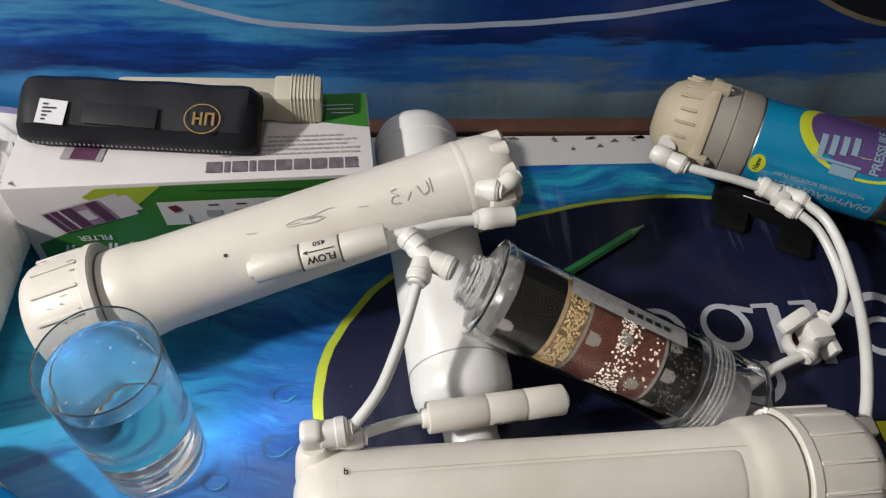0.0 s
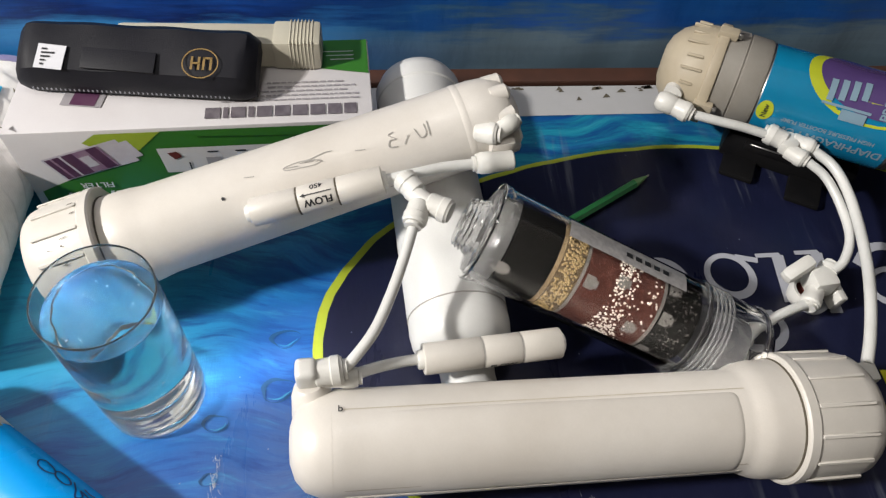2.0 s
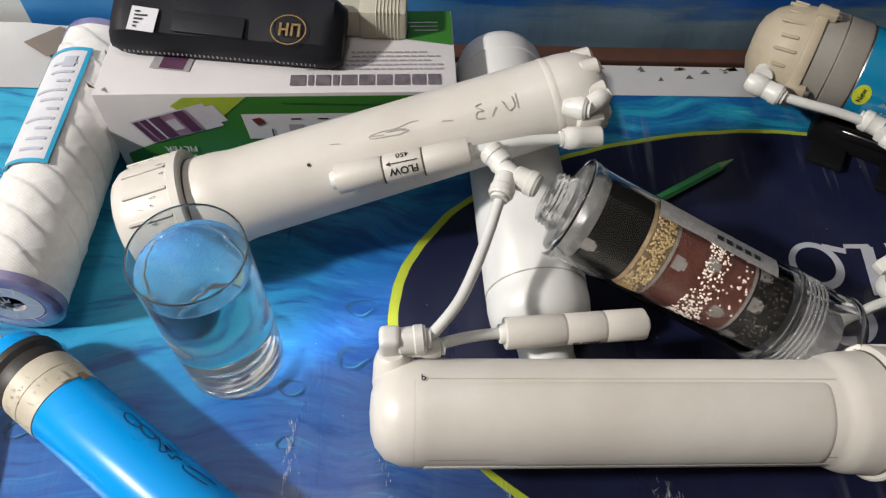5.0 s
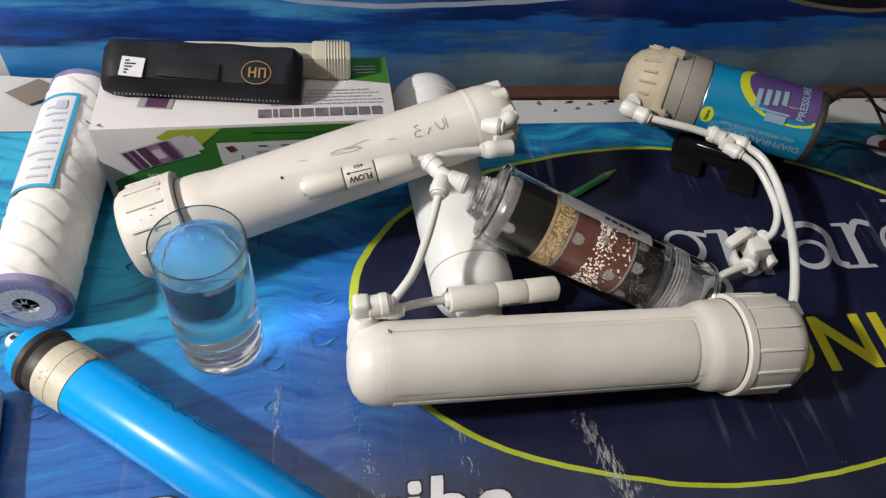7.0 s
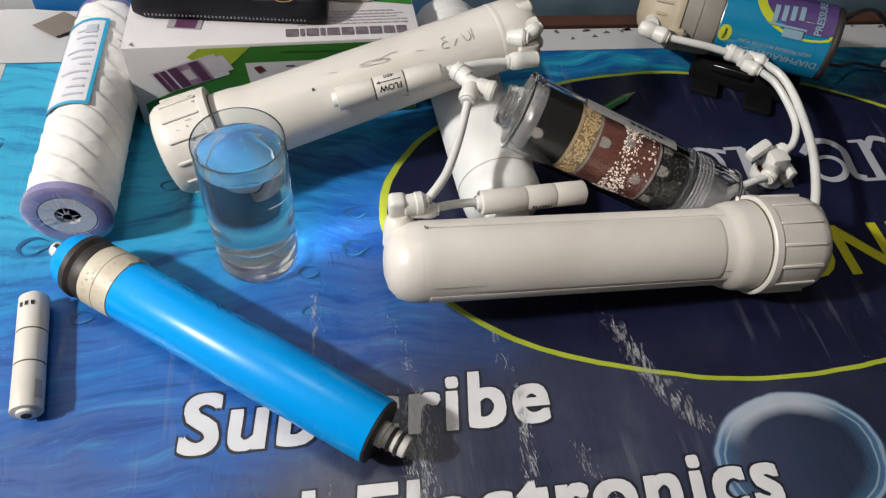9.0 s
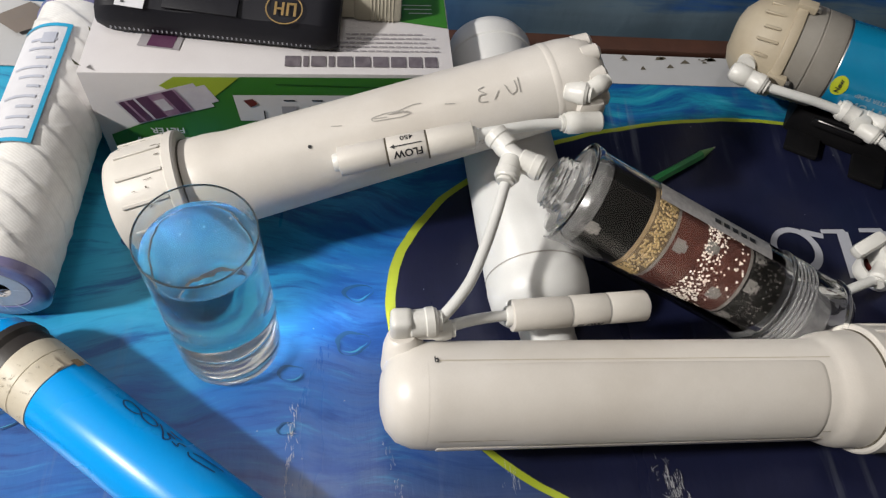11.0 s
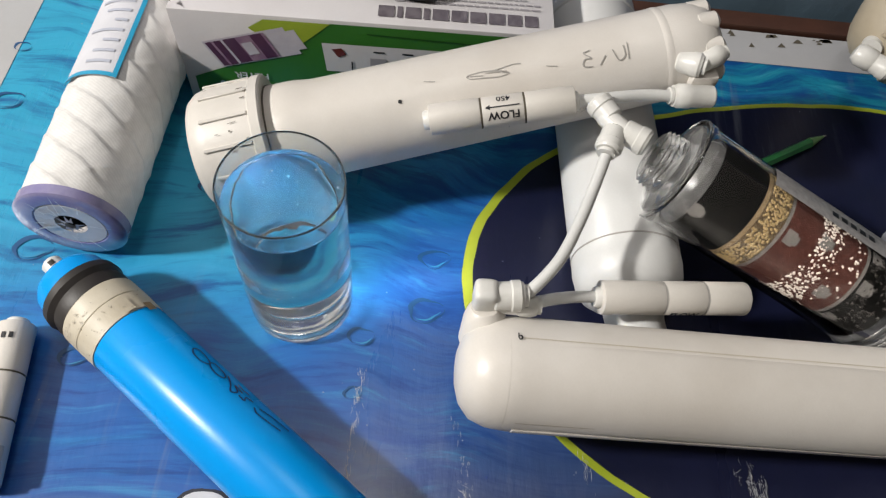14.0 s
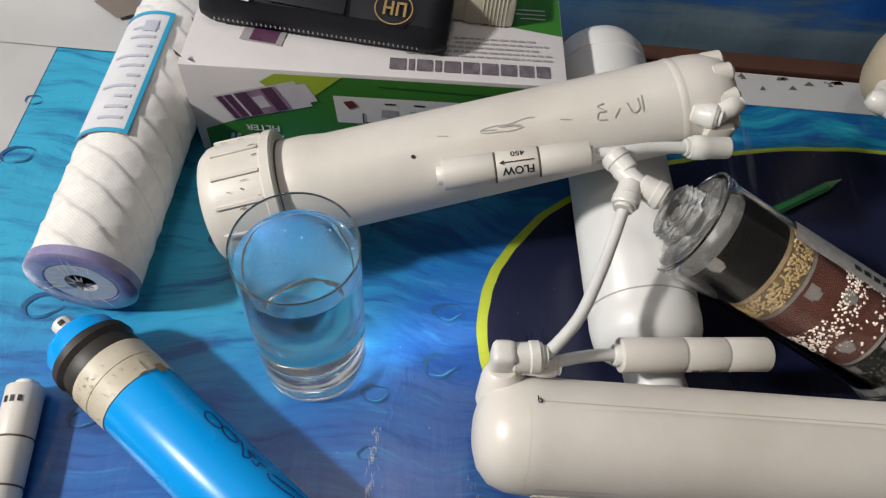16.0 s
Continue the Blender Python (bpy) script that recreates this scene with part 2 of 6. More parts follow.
    water = mix_node(t, math_node(t, "MULTIPLY", ramp_node(t, wavelet, [(0.34, (1, 1, 1)), (0.46, (0, 0, 0))]), 0.34), water, (0.005, 0.045, 0.22))
    water = mix_node(t, math_node(t, "MULTIPLY", ramp_node(t, wavelet, [(0.58, (0, 0, 0)), (0.72, (1, 1, 1))]), 0.30), water, (0.06, 0.33, 0.58))
    # deep blue bands, strongest towards the oval
    band = math_node(t, "MULTIPLY", ramp_node(t, waves, [(0.40, (1, 1, 1)), (0.53, (0, 0, 0))], True), ramp_node(t, math_node(t, "ADD", u, 0.5), [(0.16, (0.15, 0.15, 0.15)), (0.34, (1, 1, 1))], True))
    water = mix_node(t, math_node(t, "MULTIPLY", band, 0.75), water, (0.006, 0.045, 0.23))
    # the dark lower part
    low = math_node(t, "ADD", math_node(t, "MULTIPLY", n, -1.0), math_node(t, "MULTIPLY", u, 0.60))
    low = math_node(t, "ADD", low, math_node(t, "MULTIPLY_ADD", cloud, 0.10, -0.05))
    lowf = ramp_node(t, low, [(0.19, (0, 0, 0)), (0.29, (1, 1, 1))], True)
    dust = noise_node(t, co, 14, 6, 0.65)
    lowc = ramp_node(t, dust, [(0.30, (0.018, 0.023, 0.050)), (0.55, (0.030, 0.036, 0.070)), (0.80, (0.070, 0.078, 0.110))])
    deep = ramp_node(t, math_node(t, "ADD", u, math_node(t, "MULTIPLY_ADD", cloud, 0.16, -0.08)), [(0.04, (0, 0, 0)), (0.17, (1, 1, 1))], True)
    lowc = mix_node(t, math_node(t, "MULTIPLY", deep, 0.8), lowc, (0.010, 0.013, 0.030))
    c = mix_node(t, lowf, water, lowc)
    # navy oval and its lime rim
    cu, cn, ra, rb = RING
    eu = math_node(t, "DIVIDE", math_node(t, "SUBTRACT", u, cu), ra)
    en = math_node(t, "DIVIDE", math_node(t, "SUBTRACT", n, cn), rb)
    r = math_node(t, "SQRT", math_node(t, "ADD", math_node(t, "MULTIPLY", eu, eu), math_node(t, "MULTIPLY", en, en)))
    r = math_node(t, "ADD", r, math_node(t, "MULTIPLY_ADD", noise_node(t, co, 9.0, 3), 0.052, -0.026))
    navy = ramp_node(t, dust, [(0.30, (0.006, 0.008, 0.026)), (0.60, (0.010, 0.012, 0.038)), (0.85, (0.024, 0.027, 0.058))])
    c = mix_node(t, math_node(t, "LESS_THAN", r, 0.99), c, navy)
    off = math_node(t, "ABSOLUTE", math_node(t, "SUBTRACT", r, 0.992))
    rim = math_node(t, "LESS_THAN", off, 0.0105)
    rimc = ramp_node(t, dust, [(0.3, (0.30, 0.37, 0.02)), (0.7, (0.42, 0.48, 0.05))])
    c = mix_node(t, rim, c, rimc)
    # pale halo, brightest at its far side
    hu, hn = math_node(t, "SUBTRACT", u, 0.0874), math_node(t, "SUBTRACT", n, -0.4265)
    ha, hb = math_node(t, "DIVIDE", math_node(t, "MULTIPLY_ADD", hn, 0.16, hu), 0.064), math_node(t, "DIVIDE", math_node(t, "MULTIPLY_ADD", hu, -0.14, hn), 0.048)
    hr = math_node(t, "SQRT", math_node(t, "ADD", math_node(t, "MULTIPLY", ha, ha), math_node(t, "MULTIPLY", hb, hb)))
    hr = math_node(t, "ADD", hr, math_node(t, "MULTIPLY_ADD", noise_node(t, co, 34.0, 4), 0.10, -0.05))
    glow = ramp_node(t, hr, [(0.0, (0.06, 0.06, 0.06)), (0.66, (0.05, 0.05, 0.05)), (0.86, (0.55, 0.55, 0.55)), (0.95, (1, 1, 1)), (1.0, (0, 0, 0))])
    c = mix_node(t, math_node(t, "MULTIPLY", glow, 0.62), c, (0.10, 0.25, 0.44))
    tip = ramp_node(t, math_node(t, "DIVIDE", hb, math_node(t, "MAXIMUM", hr, 0.1)), [(0.45, (0, 0, 0)), (0.95, (1, 1, 1))], True)
    crown = ramp_node(t, hr, [(0.62, (0, 0, 0)), (0.80, (1, 1, 1)), (0.95, (0.9, 0.9, 0.9)), (1.0, (0, 0, 0))])
    c = mix_node(t, math_node(t, "MULTIPLY", math_node(t, "MULTIPLY", tip, crown), 0.9), c, (0.42, 0.46, 0.52))
    for r0, r1 in ((0.925, 0.962), (0.845, 0.860)):
        line = ramp_node(t, hr, [(r0 - 0.01, (0, 0, 0)), (r0, (1, 1, 1)), (r1, (1, 1, 1)), (r1 + 0.01, (0, 0, 0))])
        c = mix_node(t, math_node(t, "MULTIPLY", line, 0.55), c, (0.32, 0.40, 0.50))
    # sheen of creases painted as thin pale lines, with dust scratches, across the sheet
    mpc = nd(t, "ShaderNodeMapping", Scale=(95.0, 7.0, 1.0), Rotation=(0, 0, 0.12))
    t.links.new(co, mpc.inputs[0])
    crease = noise_node(t, mpc.outputs[0], 1.0, 4, 0.6)
    where = ramp_node(t, noise_node(t, co, 8.0, 3), [(0.50, (0, 0, 0)), (0.66, (1, 1, 1))], True)
    crease = math_node(t, "MULTIPLY", ramp_node(t, crease, [(0.56, (0, 0, 0)), (0.70, (1, 1, 1))]), where)
    c = mix_node(t, math_node(t, "MULTIPLY", crease, 0.30), c, (0.22, 0.24, 0.28))
    # fine dust specks
    vor = nd(t, "ShaderNodeTexVoronoi", Scale=70.0)
    t.links.new(co, vor.inputs["Vector"])
    speck = math_node(t, "LESS_THAN", vor.outputs["Distance"], 0.035)
    c = mix_node(t, math_node(t, "MULTIPLY", speck, 0.5), c, (0.30, 0.32, 0.36))
    t.links.new(c, b.inputs["Base Color"])
    fold = nd(t, "ShaderNodeMapping", Scale=(16.0, 3.0, 1.0), Rotation=(0, 0, 0.25))
    t.links.new(co, fold.inputs[0])
    streak = noise_node(t, fold.outputs[0], 1.5, 6, 0.6)
    fine = noise_node(t, co, 420, 3)
    t.links.new(math_node(t, "MULTIPLY_ADD", streak, 0.30, 0.16), b.inputs["Roughness"])
    b.inputs["Specular IOR Level"].default_value = 0.45
    h = math_node(t, "ADD", math_node(t, "MULTIPLY", streak, 1.0), math_node(t, "MULTIPLY", fine, 0.05))
    bump_to(t, b, h, 0.5, 0.0022)
    return m


def wall_mat():
    """Printed vinyl sheet on the wall: pale haze at the foot, then blue and navy bands, a white curved line, a dark disc with a tan rim."""
    m, t, b = node_mat("printed_vinyl_wall_sheet")
    co = t.nodes.new("ShaderNodeTexCoord").outputs["Object"]
    sep = t.nodes.new("ShaderNodeSeparateXYZ")
    t.links.new(co, sep.inputs[0])
    u, h = sep.outputs[0], sep.outputs[2]
    mp = nd(t, "ShaderNodeMapping", Scale=(2.4, 1.0, 16.0))
    t.links.new(co, mp.inputs[0])
    drift = noise_node(t, mp.outputs[0], 1.5, 5, 0.55)
    mp2 = nd(t, "ShaderNodeMapping", Scale=(7.0, 1.0, 60.0))
    t.links.new(co, mp2.inputs[0])
    wisp = noise_node(t, mp2.outputs[0], 1.4, 8, 0.62)
    v = math_node(t, "ADD", math_node(t, "MULTIPLY", h, 4.2), math_node(t, "MULTIPLY_ADD", drift, 0.62, -0.32))
    v = math_node(t, "ADD", v, math_node(t, "MULTIPLY_ADD", wisp, 0.34, -0.17))
    v = math_node(t, "ADD", v, math_node(t, "MULTIPLY", u, -0.10))
    right = ramp_node(t, v, [
        (0.00, (0.095, 0.145, 0.19)), (0.10, (0.11, 0.17, 0.22)), (0.16, (0.035, 0.10, 0.22)), (0.20, (0.006, 0.075, 0.32)),
        (0.265, (0.012, 0.10, 0.36)), (0.315, (0.003, 0.012, 0.085)), (0.44, (0.005, 0.028, 0.16)), (0.55, (0.003, 0.013, 0.085)), (1.0, (0.004, 0.011, 0.065))])
    left = ramp_node(t, v, [
        (0.00, (0.02, 0.16, 0.46)), (0.16, (0.04, 0.24, 0.55)), (0.25, (0.004, 0.020, 0.13)), (0.35, (0.008, 0.08, 0.38)),
        (0.43, (0.06, 0.30, 0.56)), (0.47, (0.05, 0.24, 0.52)), (0.53, (0.003, 0.016, 0.10)), (0.62, (0.008, 0.045, 0.28)), (0.80, (0.05, 0.22, 0.46)), (1.0, (0.006, 0.02, 0.12))])
    side = ramp_node(t, math_node(t, "MULTIPLY_ADD", u, 2.6, 0.75), [(0.10, (0, 0, 0)), (0.70, (1, 1, 1))], True)
    c = mix_node(t, side, left, right)
    # white line: a shallow sag
    q = math_node(t, "ADD", u, 0.075)
    q2 = math_node(t, "MULTIPLY", q, q)
    steep = math_node(t, "MULTIPLY", math_node(t, "MULTIPLY", q2, q2), 11.0)
    sag = math_node(t, "ADD", mix_node(t, math_node(t, "LESS_THAN", q, 0.0), math_node(t, "MULTIPLY", q2, 0.62), steep), 0.0915)
    sag = math_node(t, "ADD", sag, math_node(t, "MULTIPLY_ADD", noise_node(t, co, 5.0, 2), 0.016, -0.008))
    gap = math_node(t, "ABSOLUTE", math_node(t, "SUBTRACT", h, sag))
    on = math_node(t, "MULTIPLY", math_node(t, "LESS_THAN", gap, 0.0026), math_node(t, "MULTIPLY", math_node(t, "LESS_THAN", u, 0.15), math_node(t, "GREATER_THAN", u, -0.33)))
    c = mix_node(t, on, c, (0.36, 0.42, 0.55))
    # dark disc at the right
    du, dh = math_node(t, "SUBTRACT", u, 0.34), math_node(t, "SUBTRACT", h, 0.37)
    rr = math_node(t, "SQRT", math_node(t, "ADD", math_node(t, "MULTIPLY", du, du), math_node(t, "MULTIPLY", dh, dh)))
    c = mix_node(t, math_node(t, "LESS_THAN", rr, 0.279), c, (0.006, 0.007, 0.014))
    c = mix_node(t, math_node(t, "LESS_THAN", math_node(t, "ABSOLUTE", math_node(t, "SUBTRACT", rr, 0.279)), 0.0022), c, (0.16, 0.14, 0.09))
    # white border on the left
    c = mix_node(t, math_node(t, "LESS_THAN", u, -0.476), c, (0.58, 0.59, 0.60))
    t.links.new(c, b.inputs["Base Color"])
    fine = noise_node(t, co, 300, 3)
    t.links.new(math_node(t, "MULTIPLY_ADD", drift, 0.25, 0.22), b.inputs["Roughness"])
    mp3 = nd(t, "ShaderNodeMapping", Scale=(10.0, 1.0, 3.0))
    t.links.new(co, mp3.inputs[0])
    bump_to(t, b, math_node(t, "ADD", noise_node(t, mp3.outputs[0], 1.6, 5), math_node(t, "MULTIPLY", fine, 0.04)), 0.5, 0.004)
    return m


BANNER, WALL_SHEET = banner_mat(), wall_mat()

CLEAR_CORE = plain("smoky_clear_core", (0.07, 0.07, 0.075), (0.13, 0.13, 0.135), rough=0.25, stain=120)
BEAD_BED = plain("dark_bead_bed", (0.10, 0.065, 0.03), rough=0.7, stain=220, grain=2200, bump=0.8)
GRIME_LINE = plain("brownish_dirt_line", (0.34, 0.29, 0.22), (0.55, 0.51, 0.44), rough=0.6, stain=90)


# ---- builders ----
def mesh_of(bm, name, material, smooth=True):
    me = bpy.data.meshes.new(name)
    bmesh.ops.recalc_face_normals(bm, faces=bm.faces)
    bm.to_mesh(me)
    bm.free()
    for mt in (material if isinstance(material, (list, tuple)) else [material]):
        me.materials.append(mt)
    if smooth:
        me.polygons.foreach_set("use_smooth", [True] * len(me.polygons))
        me.set_sharp_from_angle(angle=radians(38))
    me.update()
    return me


def part(name, bm, material, parent, label="", smooth=True):
    ob = new(name, mesh_of(bm, name, material, smooth))
    ob.parent = parent
    if label:
        tagged(ob, label)
    return ob


def thing(name, m, label, category, group="", kind=""):
    ob = new(name)
    ob.empty_display_size = 0.02
    ob.matrix_basis = m
    return tagged(ob, label, category, group, kind)


def along(a, b, roll=0.0):
    """A pose with its origin at a, its x axis towards b and its z axis as high as it goes; and the distance."""
    a, b = Vector(a), Vector(b)
    x = (b - a).normalized()
    y = Vector((0, 0, 1)).cross(x).normalized()
    z = x.cross(y)
    m = Matrix((x, y, z)).transposed().to_4x4()
    return Matrix.Translation(a) @ m @ Matrix.Rotation(radians(roll), 4, "X"), (b - a).length


def lathe(profile, seg=48, bm=None, m=None, shape=None):
    """Turns (x, r) pairs round the x axis; r = 0 closes an end. shape(angle, x, r) may change r."""
    bm = bm or bmesh.new()
    m = m or Matrix()
    rings = []
    for x, r in profile:
        if r <= 1e-7:
            rings.append([bm.verts.new(m @ Vector((x, 0, 0)))])
            continue
        ring = []
        for i in range(seg):
            a = 2 * math.pi * i / seg
            q = shape(a, x, r) if shape else r
            ring.append(bm.verts.new(m @ Vector((x, q * math.cos(a), q * math.sin(a)))))
        rings.append(ring)
    for p, q in zip(rings, rings[1:]):
        for i in range(seg):
            j = (i + 1) % seg
            if len(p) == 1 and len(q) == 1:
                continue
            if len(p) == 1:
                bm.faces.new((p[0], q[i], q[j]))
            elif len(q) == 1:
                bm.faces.new((p[i], q[0], p[j]))
            else:
                bm.faces.new((p[i], q[i], q[j], p[j]))
    return bm


def soft(x0, x1, r, e=0.0012):
    """Profile of a closed cylinder with rounded rims."""
    return [(x0, 0), (x0, r - e), (x0 + e * 0.3, r - e * 0.3), (x0 + e, r), (x1 - e, r), (x1 - e * 0.3, r - e * 0.3), (x1, r - e), (x1, 0)]


def block(sx, sy, sz, m=None, e=0.001, bm=None, seg=2):
    """A box on its base, centred in x and y, with rounded edges."""
    b2 = bmesh.new()
    bmesh.ops.create_cube(b2, size=1.0)
    for v in b2.verts:
        v.co = Vector((v.co.x * sx, v.co.y * sy, (v.co.z + 0.5) * sz))
    if e:
        bmesh.ops.bevel(b2, geom=b2.edges[:], offset=e, segments=seg, affect="EDGES", profile=0.6)
    if m:
        bmesh.ops.transform(b2, matrix=m, verts=b2.verts)
    if bm is None:
        return b2
    me = bpy.data.meshes.new("tmp")
    b2.to_mesh(me)
    b2.free()
    bm.from_mesh(me)
    bpy.data.meshes.remove(me)
    return bm


def curve_pts(pts, n=10):
    """A smooth line through the points."""
    p = [Vector(q) for q in pts]
    p = [2 * p[0] - p[1]] + p + [2 * p[-1] - p[-2]]
    out = []
    for i in range(1, len(p) - 2):
        for k in range(n):
            t = k / n
            a, b, c, d = p[i - 1], p[i], p[i + 1], p[i + 2]
            out.append(0.5 * ((2 * b) + (c - a) * t + (2 * a - 5 * b + 4 * c - d) * t * t + (3 * b - a - 3 * c + d) * t ** 3))
    return out + [p[-2]]


def sweep(pts, r, seg=14, n=10, bm=None):
    bm = bm or bmesh.new()
    line = curve_pts(pts, n)
    prev, up = None, None
    for i, p in enumerate(line):
        d = (line[min(i + 1, len(line) - 1)] - line[max(i - 1, 0)]).normalized()
        if up is None:
            up = d.orthogonal().normalized()
        up = (up - d * up.dot(d)).normalized()
        side = d.cross(up)
        ring = [bm.verts.new(p + r * (math.cos(2 * math.pi * k / seg) * up + math.sin(2 * math.pi * k / seg) * side)) for k in range(seg)]
        if prev:
            for k in range(seg):
                bm.faces.new((prev[k], prev[(k + 1) % seg], ring[(k + 1) % seg], ring[k]))
        else:
            bm.faces.new(ring[::-1])
        prev = ring
    bm.faces.new(prev)
    return bm


def wrap_patch(x0, x1, a0, a1, r, nx=2, na=14, bm=None, thick=0.0003):
    """A thin sheet lying on a cylinder about x, from angle a0 to a1 (degrees from +y towards +z)."""
    bm = bm or bmesh.new()
    for rr, flip in ((r + thick, False),):
        g = [[bm.verts.new((x0 + (x1 - x0) * i / nx, rr * math.cos(radians(a0 + (a1 - a0) * j / na)), rr * math.sin(radians(a0 + (a1 - a0) * j / na)))) for j in range(na + 1)] for i in range(nx + 1)]
        for i in range(nx):
            for j in range(na):
                bm.faces.new((g[i][j], g[i + 1][j], g[i + 1][j + 1], g[i][j + 1]))
    return bm


def text_bm(body, size, bold=0.0, shear=0.0, space=1.0):
    """Flat letters in the xy plane, from the built-in font."""
    cu = bpy.data.curves.new("letters", "FONT")
    cu.body, cu.size, cu.offset, cu.shear, cu.space_character = body, size, bold, shear, space
    cu.resolution_u = 4
    ob = new("letters", cu)
    bpy.context.view_layer.update()
    me = bpy.data.meshes.new_from_object(ob.evaluated_get(bpy.context.evaluated_depsgraph_get()))
    bpy.data.objects.remove(ob)
    bpy.data.curves.remove(cu)
    bm = bmesh.new()
    bm.from_mesh(me)
    bpy.data.meshes.remove(me)
    return bm


def text_on_cylinder(body, size, x, angle, r, turn, bold=0.0):
    """Letters bent onto a cylinder about x, centred at x and angle (degrees); turn: degrees of the reading direction from +x."""
    bm = text_bm(body, size, bold)
    xs, ys = [v.co.x for v in bm.verts], [v.co.y for v in bm.verts]
    cx, cy = (min(xs) + max(xs)) / 2, (min(ys) + max(ys)) / 2
    c, s = math.cos(radians(turn)), math.sin(radians(turn))
    bmesh.ops.triangulate(bm, faces=bm.faces)
    bmesh.ops.subdivide_edges(bm, edges=[e for e in bm.edges if e.calc_length() > size * 0.3], cuts=2)
    for v in bm.verts:
        p, q = v.co.x - cx, v.co.y - cy
        px, py = p * c - q * s, p * s + q * c
        a = radians(angle) - py / r
        v.co = Vector((x + px, r * math.cos(a), r * math.sin(a)))
    return bm


def flat(pts, m=None, bm=None):
    bm = bm or bmesh.new()
    bm.faces.new([bm.verts.new((m or Matrix()) @ Vector(p)) for p in pts])
    return bm


def ring_flat(cx, cy, ra, rb, w0, w1, z, turn=0.0, a0=0, a1=360, bm=None, seg=40):
    """A flat oval band whose width goes from w0 (far side) to w1 (near side)."""
    bm = bm or bmesh.new()
    rows = []
    for i in range(seg + 1):
        a = radians(a0 + (a1 - a0) * i / seg)
        w = w1 + (w0 - w1) * (0.5 + 0.5 * math.sin(a))
        row = []
        for k in (0, w):
            x, y = (ra - k) * math.cos(a), (rb - k) * math.sin(a)
            c, s = math.cos(radians(turn)), math.sin(radians(turn))
            row.append(bm.verts.new((cx + x * c - y * s, cy + x * s + y * c, z)))
        rows.append(row)
    for p, q in zip(rows, rows[1:]):
        bm.faces.new((p[0], q[0], q[1], p[1]))
    return bm


def stroke(pts, w, z, bm=None, n=6):
    """A flat pen line of width w through points in the xy plane."""
    bm = bm or bmesh.new()
    line = curve_pts([(x, y, z) for x, y in pts], n)
    prev = None
    for i, p in enumerate(line):
        d = (line[min(i + 1, len(line) - 1)] - line[max(i - 1, 0)]).normalized()
        s = Vector((-d.y, d.x, 0)) * w / 2
        pair = (bm.verts.new(p + s), bm.verts.new(p - s))
        if prev:
            bm.faces.new((prev[0], pair[0], pair[1], prev[1]))
        prev = pair
    return bm


def to_cylinder(bm, r):
    """Bends a flat mesh (x along, y round, z out) onto a cylinder about x; y = 0 is the top."""
    for v in bm.verts:
        a = math.pi / 2 + v.co.y / r
        q = r + v.co.z
        v.co = Vector((v.co.x, q * math.cos(a), q * math.sin(a)))
    return bm


# ---- the room ----
def slab(name, lo, hi, material, label, m=None):
    bm = bmesh.new()
    bmesh.ops.create_cube(bm, size=1.0)
    for v in bm.verts:
        v.co = Vector([(lo[i] + hi[i]) / 2 + v.co[i] * (hi[i] - lo[i]) for i in range(3)])
    ob = new(name, mesh_of(bm, name, material, False))
    if m:
        ob.matrix_basis = m
    return tagged(ob, label, name.split("_")[0], kind="structure")


# unseen floor, ceiling and walls added to bounce fill light; wall_north backs the sheet
slab("floor", (-3.0, -3.0, -0.80), (3.0, 0.16, -0.75), FLOOR_TILE, "unseen plain grey floor closing the room", TABLE)
slab("ceiling", (-3.0, -3.0, 1.65), (3.0, 0.16, 1.70), WALL_PAINT, "unseen grey-beige painted ceiling, added to bounce light", TABLE)
slab("wall_north", (-3.0, 0.075, -0.75), (3.0, 0.16, 1.65), WALL_PAINT, "unseen grey-beige painted wall, added to bounce light behind the printed sheet", TABLE)
slab("wall_south", (-3.0, -3.0, -0.75), (3.0, -2.9, 1.65), WALL_PAINT, "unseen grey-beige painted wall, added to bounce light", TABLE)
slab("wall_west", (-3.0, -2.9, -0.75), (-2.9, 0.075, 1.65), WALL_PAINT, "unseen grey-beige painted wall, added to bounce light", TABLE)
slab("wall_east", (2.9, -2.9, -0.75), (3.0, 0.075, 1.65), WALL_PAINT, "unseen grey-beige painted wall, added to bounce light", TABLE)

table = thing("table", TABLE @ pose(0, -0.4, -0.75), "dark brown wooden table under a printed vinyl banner", "table")
part("tabletop", block(1.75, 0.94, 0.03, pose(0.10, -0.02, 0.715), 0.003), WOOD, table)
part("back_rail", block(1.75, 0.016, 0.0075, pose(0.10, 0.445, 0.745), 0.0015), WOOD, table, "worn brown wooden back edge")
for lx in (-0.72, 0.92):
    for ly in (-0.44, 0.40):
        part("leg", block(0.05, 0.05, 0.715, pose(lx, ly, 0), 0.003), WOOD, table)

banner = thing("banner", TABLE, "glossy printed vinyl banner with blue water, navy oval and white lettering", "banner")
bm = bmesh.new()
U0, U1, N0, N1 = -0.60, 0.90, -0.84, 0.034
cols, rows = 75, 44
grid = []
for i in range(cols + 1):
    line = []
    for j in range(rows + 1):
        x, y = U0 + (U1 - U0) * i / cols, N0 + (N1 - N0) * j / rows
        line.append(bm.verts.new((x, y, -0.0012)))
    grid.append(line)
for i in range(cols):
    for j in range(rows):
        bm.faces.new((grid[i][j], grid[i + 1][j], grid[i + 1][j + 1], grid[i][j + 1]))
part("printed_sheet", bm, BANNER, banner)
